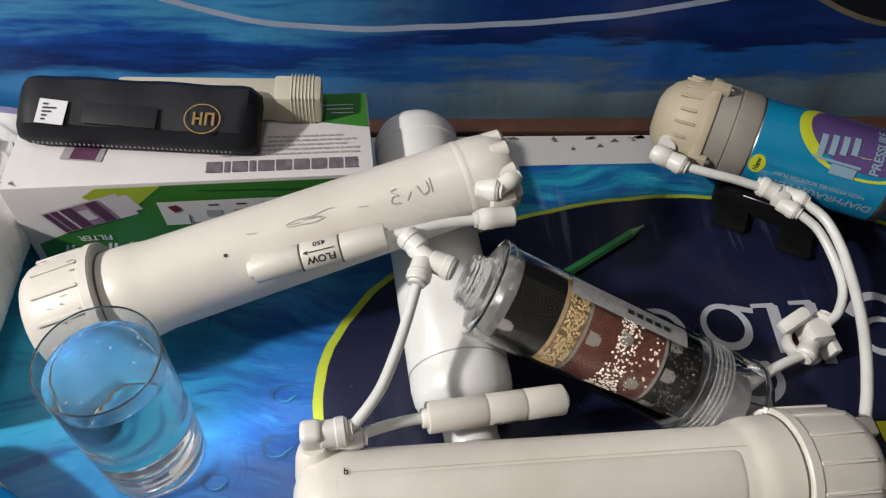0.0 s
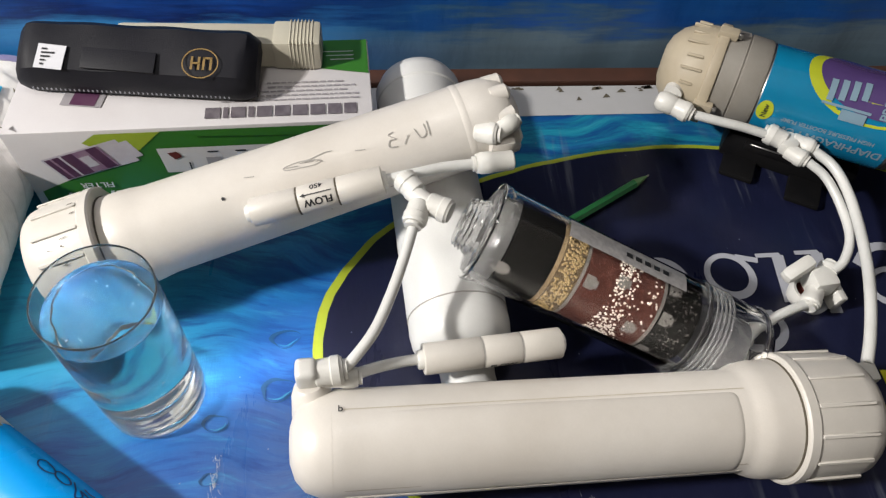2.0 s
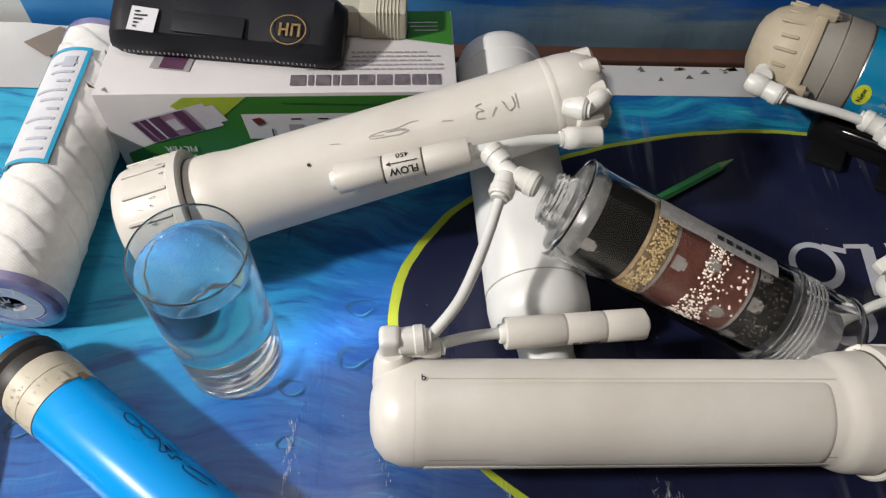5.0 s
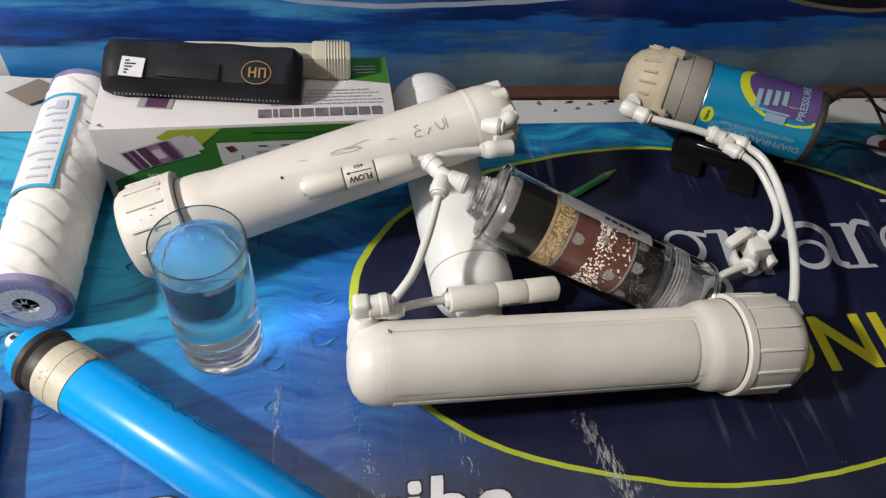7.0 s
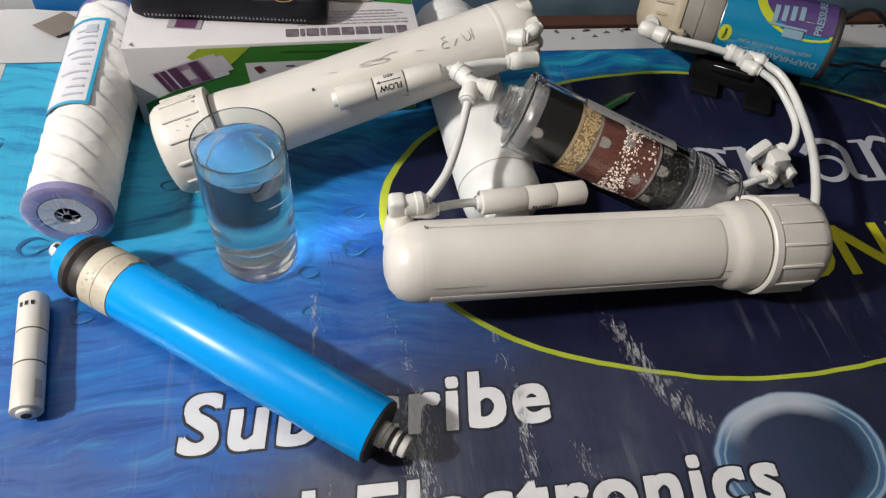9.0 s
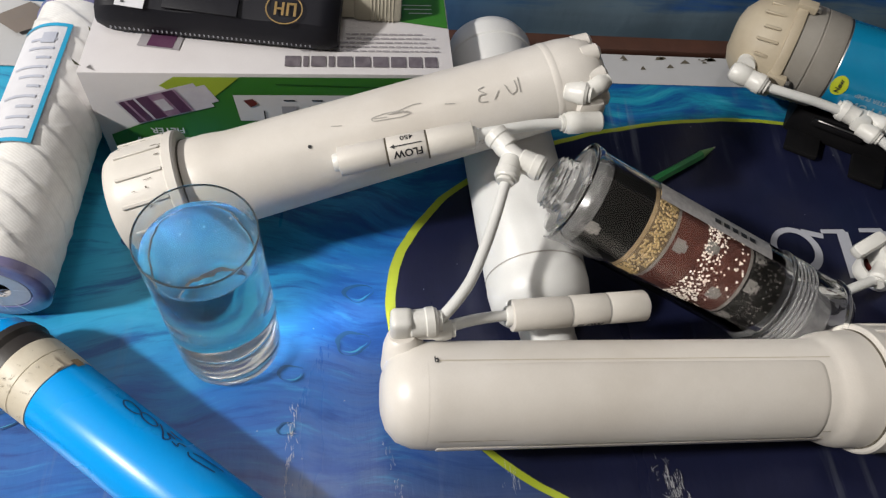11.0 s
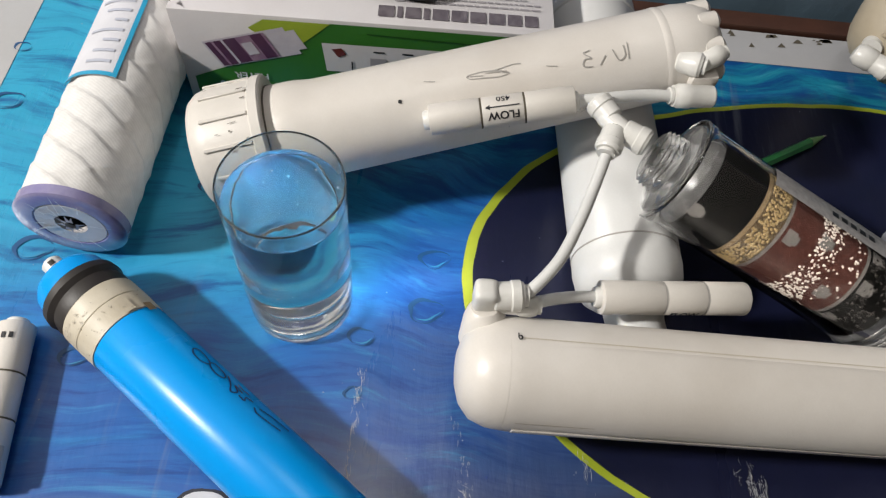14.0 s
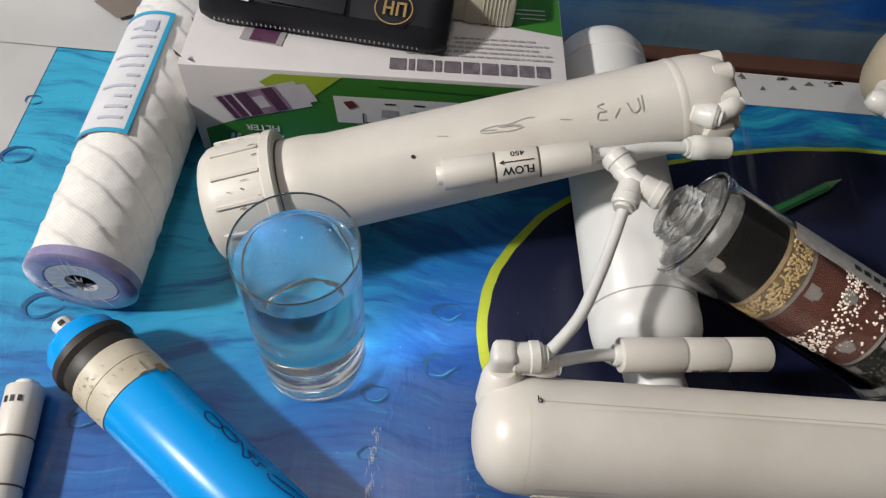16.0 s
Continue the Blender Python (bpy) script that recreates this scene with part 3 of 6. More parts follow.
bm = flat([(U0, N0, -0.0008), (-0.482, N0, -0.0008), (-0.482, -0.40, -0.0008), (-0.492, -0.25, -0.0008), (-0.495, -0.12, -0.0008), (-0.493, 0.0, -0.0008), (U0, 0.0, -0.0008)])
part("side_border", bm, BORDER, banner, "white unprinted border")
bm = bmesh.new()
for k in range(40):
    a, b = U0 + (U1 - U0) * k / 40, U0 + (U1 - U0) * (k + 1) / 40
    w = [0.0025 * math.sin(q * 9.0) - 0.02 * max(q, 0) ** 1.0 * 0.6 for q in (a, b)]
    flat([(a, w[0], -0.0006), (b, w[1], -0.0006), (b, N1, -0.0006), (a, N1, -0.0006)], bm=bm)
part("back_border", bm, BORDER, banner, "white unprinted border with small dark marks")
bm = bmesh.new()
for x, y, k in ((0.061, 0.021, 0.0035), (0.037, 0.018, 0.0025), (0.022, 0.030, 0.003), (0.075, 0.027, 0.0045), (0.30, 0.020, 0.003)):
    flat([(x - k, y - 0.0015, -0.0003), (x + k, y - 0.001, -0.0003), (x + 0.2 * k, y + 0.0035, -0.0003)], bm=bm)
rng = random.Random(4)
for k in range(70):
    x = rng.uniform(-0.05, 0.55)
    y = 0.032 - abs(rng.gauss(0, 0.0025))
    s = rng.uniform(0.0006, 0.0022)
    flat([(x - 2 * s, y - s, -0.0003), (x + 2 * s, y - 0.6 * s, -0.0003), (x + s, y + s, -0.0003), (x - s, y + 0.8 * s, -0.0003)], bm=bm)
tagged(part("dark_marks", bm, DIRT, banner, smooth=False), kind="stuff")

bm = bmesh.new()
strip = []
for i in range(13):
    u = -0.60 + 0.25 * i / 12
    row = []
    for j in range(9):
        f = j / 8
        lift = 0.016 * f ** 2.2 * (1 - 0.35 * abs(2 * i / 12 - 1)) + 0.0012 * math.sin(u * 60) * f
        row.append(bm.verts.new((u, -0.004 + 0.056 * f, 0.0002 + lift)))
    strip.append(row)
for i in range(12):
    for j in range(8):
        bm.faces.new((strip[i][j], strip[i + 1][j], strip[i + 1][j + 1], strip[i][j + 1]))
part("curled_corner", bm, BORDER, banner, "white vinyl corner curling up at the wall")
part("bare_patch", flat([(-0.475, 0.036, 0.0105), (-0.448, 0.050, 0.0150), (-0.425, 0.036, 0.0110), (-0.455, 0.024, 0.0065)]), plain("grey_brown_stain", (0.16, 0.13, 0.11), rough=0.7), banner, "grey-brown bare patch", smooth=False)

# lettering on the banner
ZL = 0.0


def glyphs(bm):
    """Splits flat text into its letters: lists of faces as corner points; a dot goes with its stem."""
    seen, groups = set(), []
    for f in bm.faces:
        if f in seen:
            continue
        stack, isle = [f], []
        seen.add(f)
        while stack:
            q = stack.pop()
            isle.append(q)
            for v in q.verts:
                for w in v.link_faces:
                    if w not in seen:
                        seen.add(w)
                        stack.append(w)
        xs = [v.co.x for q in isle for v in q.verts]
        groups.append([min(xs), max(xs), [[v.co.copy() for v in q.verts] for q in isle]])
    groups.sort(key=lambda q: q[0])
    out = []
    for g0 in groups:
        if out and min(out[-1][1], g0[1]) - max(out[-1][0], g0[0]) > 0.55 * min(out[-1][1] - out[-1][0], g0[1] - g0[0]):
            out[-1] = [min(out[-1][0], g0[0]), max(out[-1][1], g0[1]), out[-1][2] + g0[2]]
        else:
            out.append(g0)
    return [q[2] for q in out]


def heavy(faces, m, reach, z):
    """A heavy flat letter: thin copies shifted by up to reach and laid on one another."""
    out = bmesh.new()
    shifts = [(0, 0), (1, 0), (-1, 0), (0, 1), (0, -1), (1, 1), (1, -1), (-1, 1), (-1, -1)]
    for k, (dx, dy) in enumerate(shifts):
        made = {}
        for face in faces:
            ring = []
            for p in face:
                key = (round(p.x, 7), round(p.y, 7))
                if key not in made:
                    q = m @ p
                    made[key] = out.verts.new((q.x + reach * dx, q.y + reach * dy, z + 0.00003 * k))
                ring.append(made[key])
            if len(set(ring)) == len(ring) > 2 and not out.faces.get(ring):
                out.faces.new(ring)
    return out


def letters(body, size, at, bold, material, shear=0.0, space=1.0, turn=0.0):
    bm = text_bm(body, size, 0.0, shear, space)
    m = TABLE.inverted() @ pose(at[0], at[1], ZL, 0, 0, YAW + turn)
    for faces in glyphs(bm):
        letter = part("printed_letter", heavy(faces, m, bold, -0.0006), material, banner, smooth=False)
        if material is LETTER:
            part("dark_edging", heavy(faces, m, bold + 0.0015, -0.0010), WORD_EDGE, letter, smooth=False)
    bm.free()


WORD_EDGE = plain("black_vinyl_print", (0.010, 0.012, 0.022), (0.020, 0.022, 0.034), rough=0.4, stain=40)
letters("Subscribe", 0.0562, (-0.1335, 0.1352), 0.0015, LETTER, 0.12, 1.115)
letters("d Electronics", 0.0565, (-0.0655, 0.0765), 0.0015, LETTER, 0.12, 1.10)
letters("r", 0.0565, (-0.0885, 0.0716), 0.0015, LETTER, 0.12, 1.10)
letters("ONI", 0.070, (0.290, 0.325), 0.0013, YELLOW_PRINT, 0.0, 1.03, 1.0)

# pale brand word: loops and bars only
def brand(b3):
    return part("brand_word_shape", b3, LETTER_GREY, banner, "pale grey printed loop or bar", smooth=False)


for cx, cy, ra, rb in ((0.066, -0.162, 0.0190, 0.0205), (0.1155, -0.159, 0.0185, 0.0195), (0.1250, -0.204, 0.0190, 0.0155), (0.2310, -0.1720, 0.0185, 0.0160), (0.3270, -0.1660, 0.0215, 0.0245)):
    brand(ring_flat(cx, cy, ra, rb, 0.0042, 0.0062, -0.0004, 25))
for x, y0, y1, w in ((0.1480, -0.182, -0.143, 0.009), (0.1780, -0.192, -0.142, 0.009), (0.2705, -0.187, -0.140, 0.009), (0.3380, -0.192, -0.112, 0.010)):
    brand(flat([(x, y0, -0.0004), (x + w, y0, -0.0004), (x + w + 0.003, y1, -0.0004), (x + 0.003, y1, -0.0004)]))
for x, y, w in ((0.1390, -0.1445, 0.020), (0.1690, -0.1430, 0.020), (0.2565, -0.1890, 0.031), (0.2640, -0.1415, 0.018), (0.3290, -0.1140, 0.020), (0.3360, -0.1940, 0.020), (0.1080, -0.1915, 0.030)):
    brand(flat([(x, y, -0.00035), (x + w, y, -0.00035), (x + w - 0.002, y + 0.0038, -0.00035), (x, y + 0.0034, -0.00035)]))
brand(stroke([(0.1235, -0.1430), (0.1310, -0.1450), (0.1395, -0.1470)], 0.0045, -0.00030))
brand(stroke([(0.1525, -0.1780), (0.1650, -0.1900), (0.1830, -0.1815)], 0.0060, -0.00030))
brand(stroke([(0.2125, -0.1530), (0.2260, -0.1400), (0.2420, -0.1385), (0.2535, -0.1500), (0.2520, -0.1700), (0.2520, -0.1820), (0.2610, -0.1860)], 0.0070, -0.00030))
brand(stroke([(0.2800, -0.1490), (0.2900, -0.1370), (0.3030, -0.1400)], 0.0065, -0.00030))

# printed halo, drops, round mark, and strokes painting glare on the scuffed vinyl
T2 = TABLE.inverted()


def on_table(x, y):
    p = T2 @ Vector((x, y, 0))
    return p.x, p.y


drops = [(-0.046, 0.31, 1.2), (-0.077, 0.283, 0.9), (-0.354, 0.374, 1.2), (-0.279, 0.279, 1.3), (-0.223, 0.224, 0.9), (-0.05, 0.345, 1.0),
         (-0.31, 0.255, 0.9), (-0.200, 0.352, 0.8), (-0.335, 0.305, 0.7), (-0.070, 0.250, 0.6), (-0.24, 0.30, 0.6), (-0.37, 0.42, 0.7)]
def drop_outline(u, n, ra, rb, seed, seg=26):
    """An uneven oval like a bead of water in the print."""
    out = []
    for i in range(seg):
        a = 2 * math.pi * i / seg
        q = 1 + 0.30 * noise.noise((math.cos(a) * 0.9 + seed * 3.1, math.sin(a) * 0.9, seed * 1.7))
        out.append((u + ra * q * math.cos(a), n + rb * q * math.sin(a)))
    return out


def drop_band(line, u, n, start, turn, width, z):
    """A crescent inside the outline, thickest at its middle."""
    b3, prev, cnt = bmesh.new(), None, len(line)
    steps = round(cnt * turn / 360)
    for i in range(steps + 1):
        x, y = line[(round(cnt * start / 360) + i) % cnt]
        w = width * math.sin(math.pi * min(max(i / steps, 0.04), 0.96))
        pair = (b3.verts.new((x, y, z)), b3.verts.new((x + (u - x) * w, y + (n - y) * w, z)))
        if prev:
            b3.faces.new((prev[0], pair[0], pair[1], prev[1]))
        prev = pair
    return b3


for k_th, (x, y, k) in enumerate(drops):
    u, n = on_table(x, y)
    line = drop_outline(u, n, 0.0092 * k, 0.0064 * k, k_th + 1)
    drop = part("printed_drop", drop_band(line, u, n, 30, 220, 0.34, -0.0006), DROP_DARK, banner, smooth=False)
    part("drop_shade", drop_band(line, u, n, 255, 130, 0.13, -0.0006), DROP_DARK, drop, smooth=False)
    part("drop_light", drop_band(drop_outline(u, n, 0.0074 * k, 0.0050 * k, k_th + 1), u, n, 240, 120, 0.17, -0.0005), DROP_PALE, drop, smooth=False)
bx, by = on_table(0.478, 0.617)
part("round_print", ring_flat(bx, by, 0.024, 0.017, 0.017, 0.017, -0.0006, 0), LETTER, banner, smooth=False)
part("round_print", ring_flat(bx + 0.003, by, 0.015, 0.010, 0.0098, 0.0098, -0.0004, 0), BROWN_RED, banner, smooth=False)
# dense pale strokes put the vinyl's glare into flat colour
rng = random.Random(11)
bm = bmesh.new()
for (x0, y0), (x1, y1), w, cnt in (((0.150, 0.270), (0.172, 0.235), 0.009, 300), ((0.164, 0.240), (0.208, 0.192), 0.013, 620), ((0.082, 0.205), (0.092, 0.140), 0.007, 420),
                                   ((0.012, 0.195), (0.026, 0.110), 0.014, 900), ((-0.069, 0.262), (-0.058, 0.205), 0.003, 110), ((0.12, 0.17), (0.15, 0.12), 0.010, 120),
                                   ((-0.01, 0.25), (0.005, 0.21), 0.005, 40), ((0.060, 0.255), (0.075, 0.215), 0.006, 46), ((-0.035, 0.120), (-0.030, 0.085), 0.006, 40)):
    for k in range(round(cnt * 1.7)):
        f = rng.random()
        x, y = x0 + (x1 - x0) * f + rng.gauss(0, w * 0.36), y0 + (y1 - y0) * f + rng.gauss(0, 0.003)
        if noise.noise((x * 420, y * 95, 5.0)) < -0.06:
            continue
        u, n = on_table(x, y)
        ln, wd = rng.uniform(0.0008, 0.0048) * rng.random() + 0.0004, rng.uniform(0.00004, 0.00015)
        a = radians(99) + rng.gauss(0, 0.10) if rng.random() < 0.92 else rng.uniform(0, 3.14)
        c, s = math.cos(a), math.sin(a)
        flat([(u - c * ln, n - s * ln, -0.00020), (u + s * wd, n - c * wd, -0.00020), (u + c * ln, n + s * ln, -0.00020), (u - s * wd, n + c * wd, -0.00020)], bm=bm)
tagged(part("scuffing", bm, GLARE_SCUFF, banner, "pale strokes painted for glare on the scuffed, crinkled vinyl", smooth=False), kind="stuff")

# printed sheet hanging on the wall
wall_sheet = thing("wall_banner", TABLE @ pose(0, 0.058, 0), "printed blue vinyl sheet hanging on the wall behind the table", "banner")
bm = bmesh.new()
grid = []
for i in range(91):
    line = []
    for j in range(25):
        u, h = -0.51 + 1.35 * i / 90, -0.03 + 0.75 * j / 24
        w = 0.004 * noise.noise((u * 7, h * 5, 1.0)) + 0.002 * noise.noise((u * 22, h * 6, 4.0))
        line.append(bm.verts.new((u, w + 0.0035, h)))
    grid.append(line)
for i in range(90):
    for j in range(24):
        bm.faces.new((grid[i][j], grid[i + 1][j], grid[i + 1][j + 1], grid[i][j + 1]))
part("printed_sheet", bm, WALL_SHEET, wall_sheet)


# ---- water filter parts ----
def ribs_round(parent, x0, x1, r, count, mat, wide=0.0016, high=0.0016, name="grip_rib"):
    for i in range(count):
        a = 2 * math.pi * (i + 0.5) / count
        m = Matrix.Rotation(a, 4, "X") @ Matrix.Translation(((x0 + x1) / 2, 0, r - 0.0006))
        part(name, block(x1 - x0, wide, high, m, 0.0004, seg=1), mat, parent)


def raised_panel(x0, x1, a0, a1, r, lift=0.00055, corner=0.005):
    """A moulded panel standing a little proud of a cylinder about x, with rounded corners and soft edges."""
    b3, rows3 = bmesh.new(), []
    hx, hy = (x1 - x0) / 2, radians(a1 - a0) * r / 2
    for i in range(131):
        row = []
        for j in range(45):
            px, py = hx * (2 * i / 130 - 1), hy * (2 * j / 44 - 1)
            qx, qy = abs(px) - hx + corner, abs(py) - hy + corner
            d = corner - math.hypot(max(qx, 0), max(qy, 0)) - min(max(qx, qy), 0)
            f = min(max(d / 0.0024, 0.0), 1.0) * min(1.0, 0.12 + (px + hx) / 0.07)
            q = r - 0.0004 + (lift + 0.0004) * f * f * (3 - 2 * f)
            a = radians((a0 + a1) / 2) + py / r
            row.append(b3.verts.new(((x0 + x1) / 2 + px, q * math.cos(a), q * math.sin(a))))
        rows3.append(row)
    for p, q in zip(rows3, rows3[1:]):
        for j in range(44):
            b3.faces.new((p[j], q[j], q[j + 1], p[j + 1]))
    return b3


def housing_body(name, left, right, cap_at_left, label, r=0.0281, cap_r=0.0368, lip=0.19, rails=(188, 300)):
    """A membrane housing: long barrel with rails, domed port end, collar and ribbed screw cap."""
    a, b = (right, left) if cap_at_left else (left, right)
    m, ln = along(a, b)
    ob = thing(name, m, label, "filter housing")
    cap0 = ln - 0.050 if not cap_at_left else ln - 0.044
    dome = [(0.0, 0), (0.0006, r * 0.35), (0.003, r * 0.62), (0.008, r * 0.84), (0.016, r * 0.96), (0.026, r), (0.030, r)]
    body = dome + [(cap0 - 0.0275, r * 1.005), (cap0 - 0.0235, r * (1.0 + lip * 0.35)), (cap0 - 0.0185, r * (1.0 + lip * 0.72)), (cap0 - 0.0140, r * (1.0 + lip * 0.90)), (cap0 - 0.0010, r * (1 + lip * 0.96)), (cap0 - 0.0008, r * (1 + lip * 0.9)), (cap0 - 0.0008, 0)]
    part("barrel", lathe(body, 64), PVC, ob)
    for ang in rails:
        mm = Matrix.Rotation(radians(ang - 90), 4, "X") @ Matrix.Translation(((0.026 + cap0 - 0.02) / 2, 0, r - 0.0012))
        part("rail", block(cap0 - 0.05, 0.0060, 0.0017, mm, 0.0006), PVC, ob)
    for ang in rails[:1]:
        # offset -113 paints the shade line at the panel's upper edge; others are grime
        for off in (-113.0, -23.0, -7.0, 7.0):
            part("moulding_line", wrap_patch(0.028, cap0 - 0.026, ang + off - 0.5, ang + off + 0.5, r + 0.0001, 4, 1), TAPE if off < -90 else GRIME_LINE, ob)
    if rails:
        part("side_panel", raised_panel(0.022, cap0 - 0.031, 76, rails[0] - 6, r), PVC, ob, "slightly raised moulded panel")
    cr = cap_r
    cap = part("screw_cap", lathe([(cap0, 0), (cap0, cr * 0.97), (cap0 + 0.001, cr), (cap0 + 0.006, cr), (cap0 + 0.007, cr * 0.975), (ln - 0.012, cr * 0.965),
                                   (ln - 0.005, cr * 0.92), (ln - 0.001, cr * 0.84), (ln, cr * 0.76), (ln, 0)], 64), PVC_B, ob, "ribbed off-white screw cap")
    ribs_round(cap, cap0 + 0.007, ln - 0.010, cr * 0.97, 14, PVC_B, 0.0022, 0.0018)
    part("seam", lathe([(cap0 - 0.0009, r * 0.9), (cap0 - 0.0009, r * (1.015 + lip)), (cap0 + 0.0002, r * (1.015 + lip)), (cap0 + 0.0002, r * 0.9)], 64), DIRT, ob, "dark grimy joint line")
    return ob, m, ln


def fitting(name, parent, a, b, r, collar=True, material=NYLON):
    """A push-fit nut from a to b, in the parent's axes."""
    m, ln = along(a, b)
    bm = lathe([(0, 0), (0, r * 0.80), (0.0008, r * 0.9), (ln * 0.55, r * 0.92), (ln * 0.6, r), (ln * 0.88, r), (ln * 0.92, r * 0.92), (ln, r * 0.86), (ln, 0)], 24, m=m)
    nut = part(name, bm, material, parent)
    if collar:
        part("collet", lathe([(ln, 0), (ln, r * 0.62), (ln + 0.0005, r * 0.70), (ln + 0.0022, r * 0.70), (ln + 0.0022, 0)], 20, m=m), material, nut)
    return nut


# near housing, lying across the navy oval
NL, NR = (-0.0185, 0.2585, 0.0545), (0.2920, 0.3335, 0.0380)
near_housing, m, ln = housing_body("membrane_housing", NL, NR, False, "off-white plastic membrane housing lying on the banner")
inv = m.inverted()


def loc(p, inv_m):
    return inv_m @ Vector(p)


part("port_boss", lathe([(0, 0), (0, 0.0130), (0.014, 0.0105), (0.019, 0.0085), (0.0205, 0.0070), (0.0205, 0)], 28, m=inv @ along((-0.009, 0.2790, 0.055), (-0.013, 0.2865, 0.0755))[0]), PVC, near_housing)
part("foot_port", lathe([(0, 0), (0, 0.007), (0.002, 0.008), (0.034, 0.008), (0.034, 0)], 20, m=inv @ along((0.030, 0.2950, 0.0), (0.0295, 0.2950, 0.036))[0]), PVC, near_housing)
bm = to_cylinder(stroke([(0.0, 0.0), (0.0, 0.0035), (0.0015, 0.0032), (0.0014, 0.0018), (0.0002, 0.0018)], 0.0006, 0.0006), 0.0283)
bmesh.ops.transform(bm, matrix=Matrix.Translation((0.026, 0, 0)) @ Matrix.Rotation(radians(-20), 4, "X"), verts=bm.verts)
part("small_mark", bm, INK, near_housing, smooth=False)

# elbow and hoses at the near housing's port
elbow = thing("elbow_connector", pose(-0.014, 0.2885, 0.0785, 0, 0, 14), "white push-fit elbow on the housing port", "pipe fitting")
part("elbow_body", block(0.0115, 0.0120, 0.017, pose(0, 0, -0.007), 0.0035, seg=3), NYLON, elbow)
fitting("nut", elbow, (0.004, 0.0, 0.0015), (0.0185, 0.001, 0.002), 0.0078)
fitting("nut", elbow, (0.006, -0.0005, -0.004), (0.026, -0.001, -0.0045), 0.0058)


def hose(name, pts, label, r=0.0031):
    p0 = Vector(pts[0])
    ob = thing(name, Matrix.Translation(p0), label, "hose")
    part("hose_wall", sweep([Vector(p) - p0 for p in pts], r), HOSE, ob)
    return ob


hose("curved_hose", [(0.003, 0.2935, 0.0805), (0.0085, 0.300, 0.083), (0.0165, 0.316, 0.087), (0.0215, 0.338, 0.0905), (0.0245, 0.358, 0.094), (0.0265, 0.376, 0.098)],
     "white flexible hose curving up to the tee fitting")
hose("short_hose", [(0.008, 0.2945, 0.0735), (0.020, 0.303, 0.0695), (0.031, 0.3095, 0.066), (0.042, 0.3150, 0.0625)], "short white hose joining elbow and flow restrictor")


def restrictor(name, a, b, label, r=0.0089, bands=(0.42, 0.70), text_angle=None, dark=False):
    m, ln = along(a, b)
    ob = thing(name, m, label, "flow restrictor")
    cuts = [0.0] + [ln * q for q in bands] + [ln]
    for x0, x1 in zip(cuts, cuts[1:]):
        part("barrel", lathe(soft(x0 + 0.0004, x1 - 0.0004, r, 0.0007), 40), PVC_B, ob)
    for q in bands:
        part("groove_ring", lathe([(ln * q - 0.0005, 0), (ln * q - 0.0005, r * 0.975), (ln * q + 0.0005, r * 0.975), (ln * q + 0.0005, 0)], 32), DIRT if dark else GREY_MARK, ob)
    part("end_collet", lathe([(-0.003, 0), (-0.003, r * 0.55), (-0.0022, r * 0.62), (0.0006, r * 0.62), (0.0006, 0)], 24), NYLON, ob)
    part("end_collet", lathe([(ln - 0.0006, 0), (ln - 0.0006, r * 0.62), (ln + 0.0014, r * 0.62), (ln + 0.002, r * 0.5), (ln + 0.002, 0)], 24), NYLON, ob)
    return ob, ln


near_restrictor, ln = restrictor("flow_restrictor", (0.0425, 0.3150, 0.0620), (0.1185, 0.3405, 0.0575), "off-white flow restrictor with grooves and printed word")
part("printed_word", text_on_cylinder("FLOW", 0.0054, ln * 0.56, 188, 0.00905, 0, 0.0002), INK, near_restrictor, smooth=False)

# far housing, leaning on the white inline filter
FL, FR = (-0.1945, 0.3515, 0.0375), (0.0760, 0.4792, 0.0986)
far_housing, m, ln = housing_body("membrane_housing", FL, FR, True, "worn white membrane housing leaning on the inline filter", 0.0285, 0.0372, 0.06, ())
inv_far = m.inverted()
# pencilled scrawl, scratches and a dot; the barrel's axis runs from the port end to the cap
bm = bmesh.new()
for k, x in enumerate((0.050, 0.058, 0.066, 0.075)):
    for p in ([(0, 0), (0.0005, 0.008)], [(0, 0.006), (0.002, 0.0005), (0.005, 0.002), (0.005, 0.007)], [(0, 0), (0.003, 0.004)], [(0.004, 0.0), (0, 0.001), (0.001, 0.004), (0.004, 0.004), (0.001, 0.007), (0.004, 0.008)])[k:k + 1]:
        stroke([(x + 0.009 - 1.25 * a, -0.0185 + 1.2 * b) for a, b in p], 0.0006, 0.0005, bm)
part("pencil_scrawl", to_cylinder(bm, 0.0286), GREY_MARK, far_housing, smooth=False)
part("shoulder_ring", lathe([(0.0325, 0.0282), (0.0340, 0.0287), (0.0360, 0.0289), (0.0375, 0.0287), (0.0390, 0.0282)], 64), PVC, far_housing)
bm = bmesh.new()
rng = random.Random(23)
for k in range(26):
    x, y = rng.uniform(0.078, 0.128), -0.042 + rng.gauss(0, 0.0016)
    s = rng.uniform(0.0008, 0.0032)
    stroke([(x, y), (x + s, y + rng.gauss(0, 0.0014)), (x + 1.6 * s, y + rng.gauss(0, 0.0012))], rng.uniform(0.0003, 0.0007), 0.0005 + 0.00001 * k, bm, 2)
part("ink_scrawl", to_cylinder(bm, 0.0286), GREY_MARK, far_housing, smooth=False)
bm = bmesh.new()
rng = random.Random(17)
stroke([(0.124, -0.0120), (0.130, -0.0128), (0.138, -0.0118), (0.146, -0.0108), (0.147, -0.0088), (0.139, -0.0080), (0.131, -0.0086), (0.122, -0.0074), (0.117, -0.0080)], 0.0005, 0.0005, bm, 3)
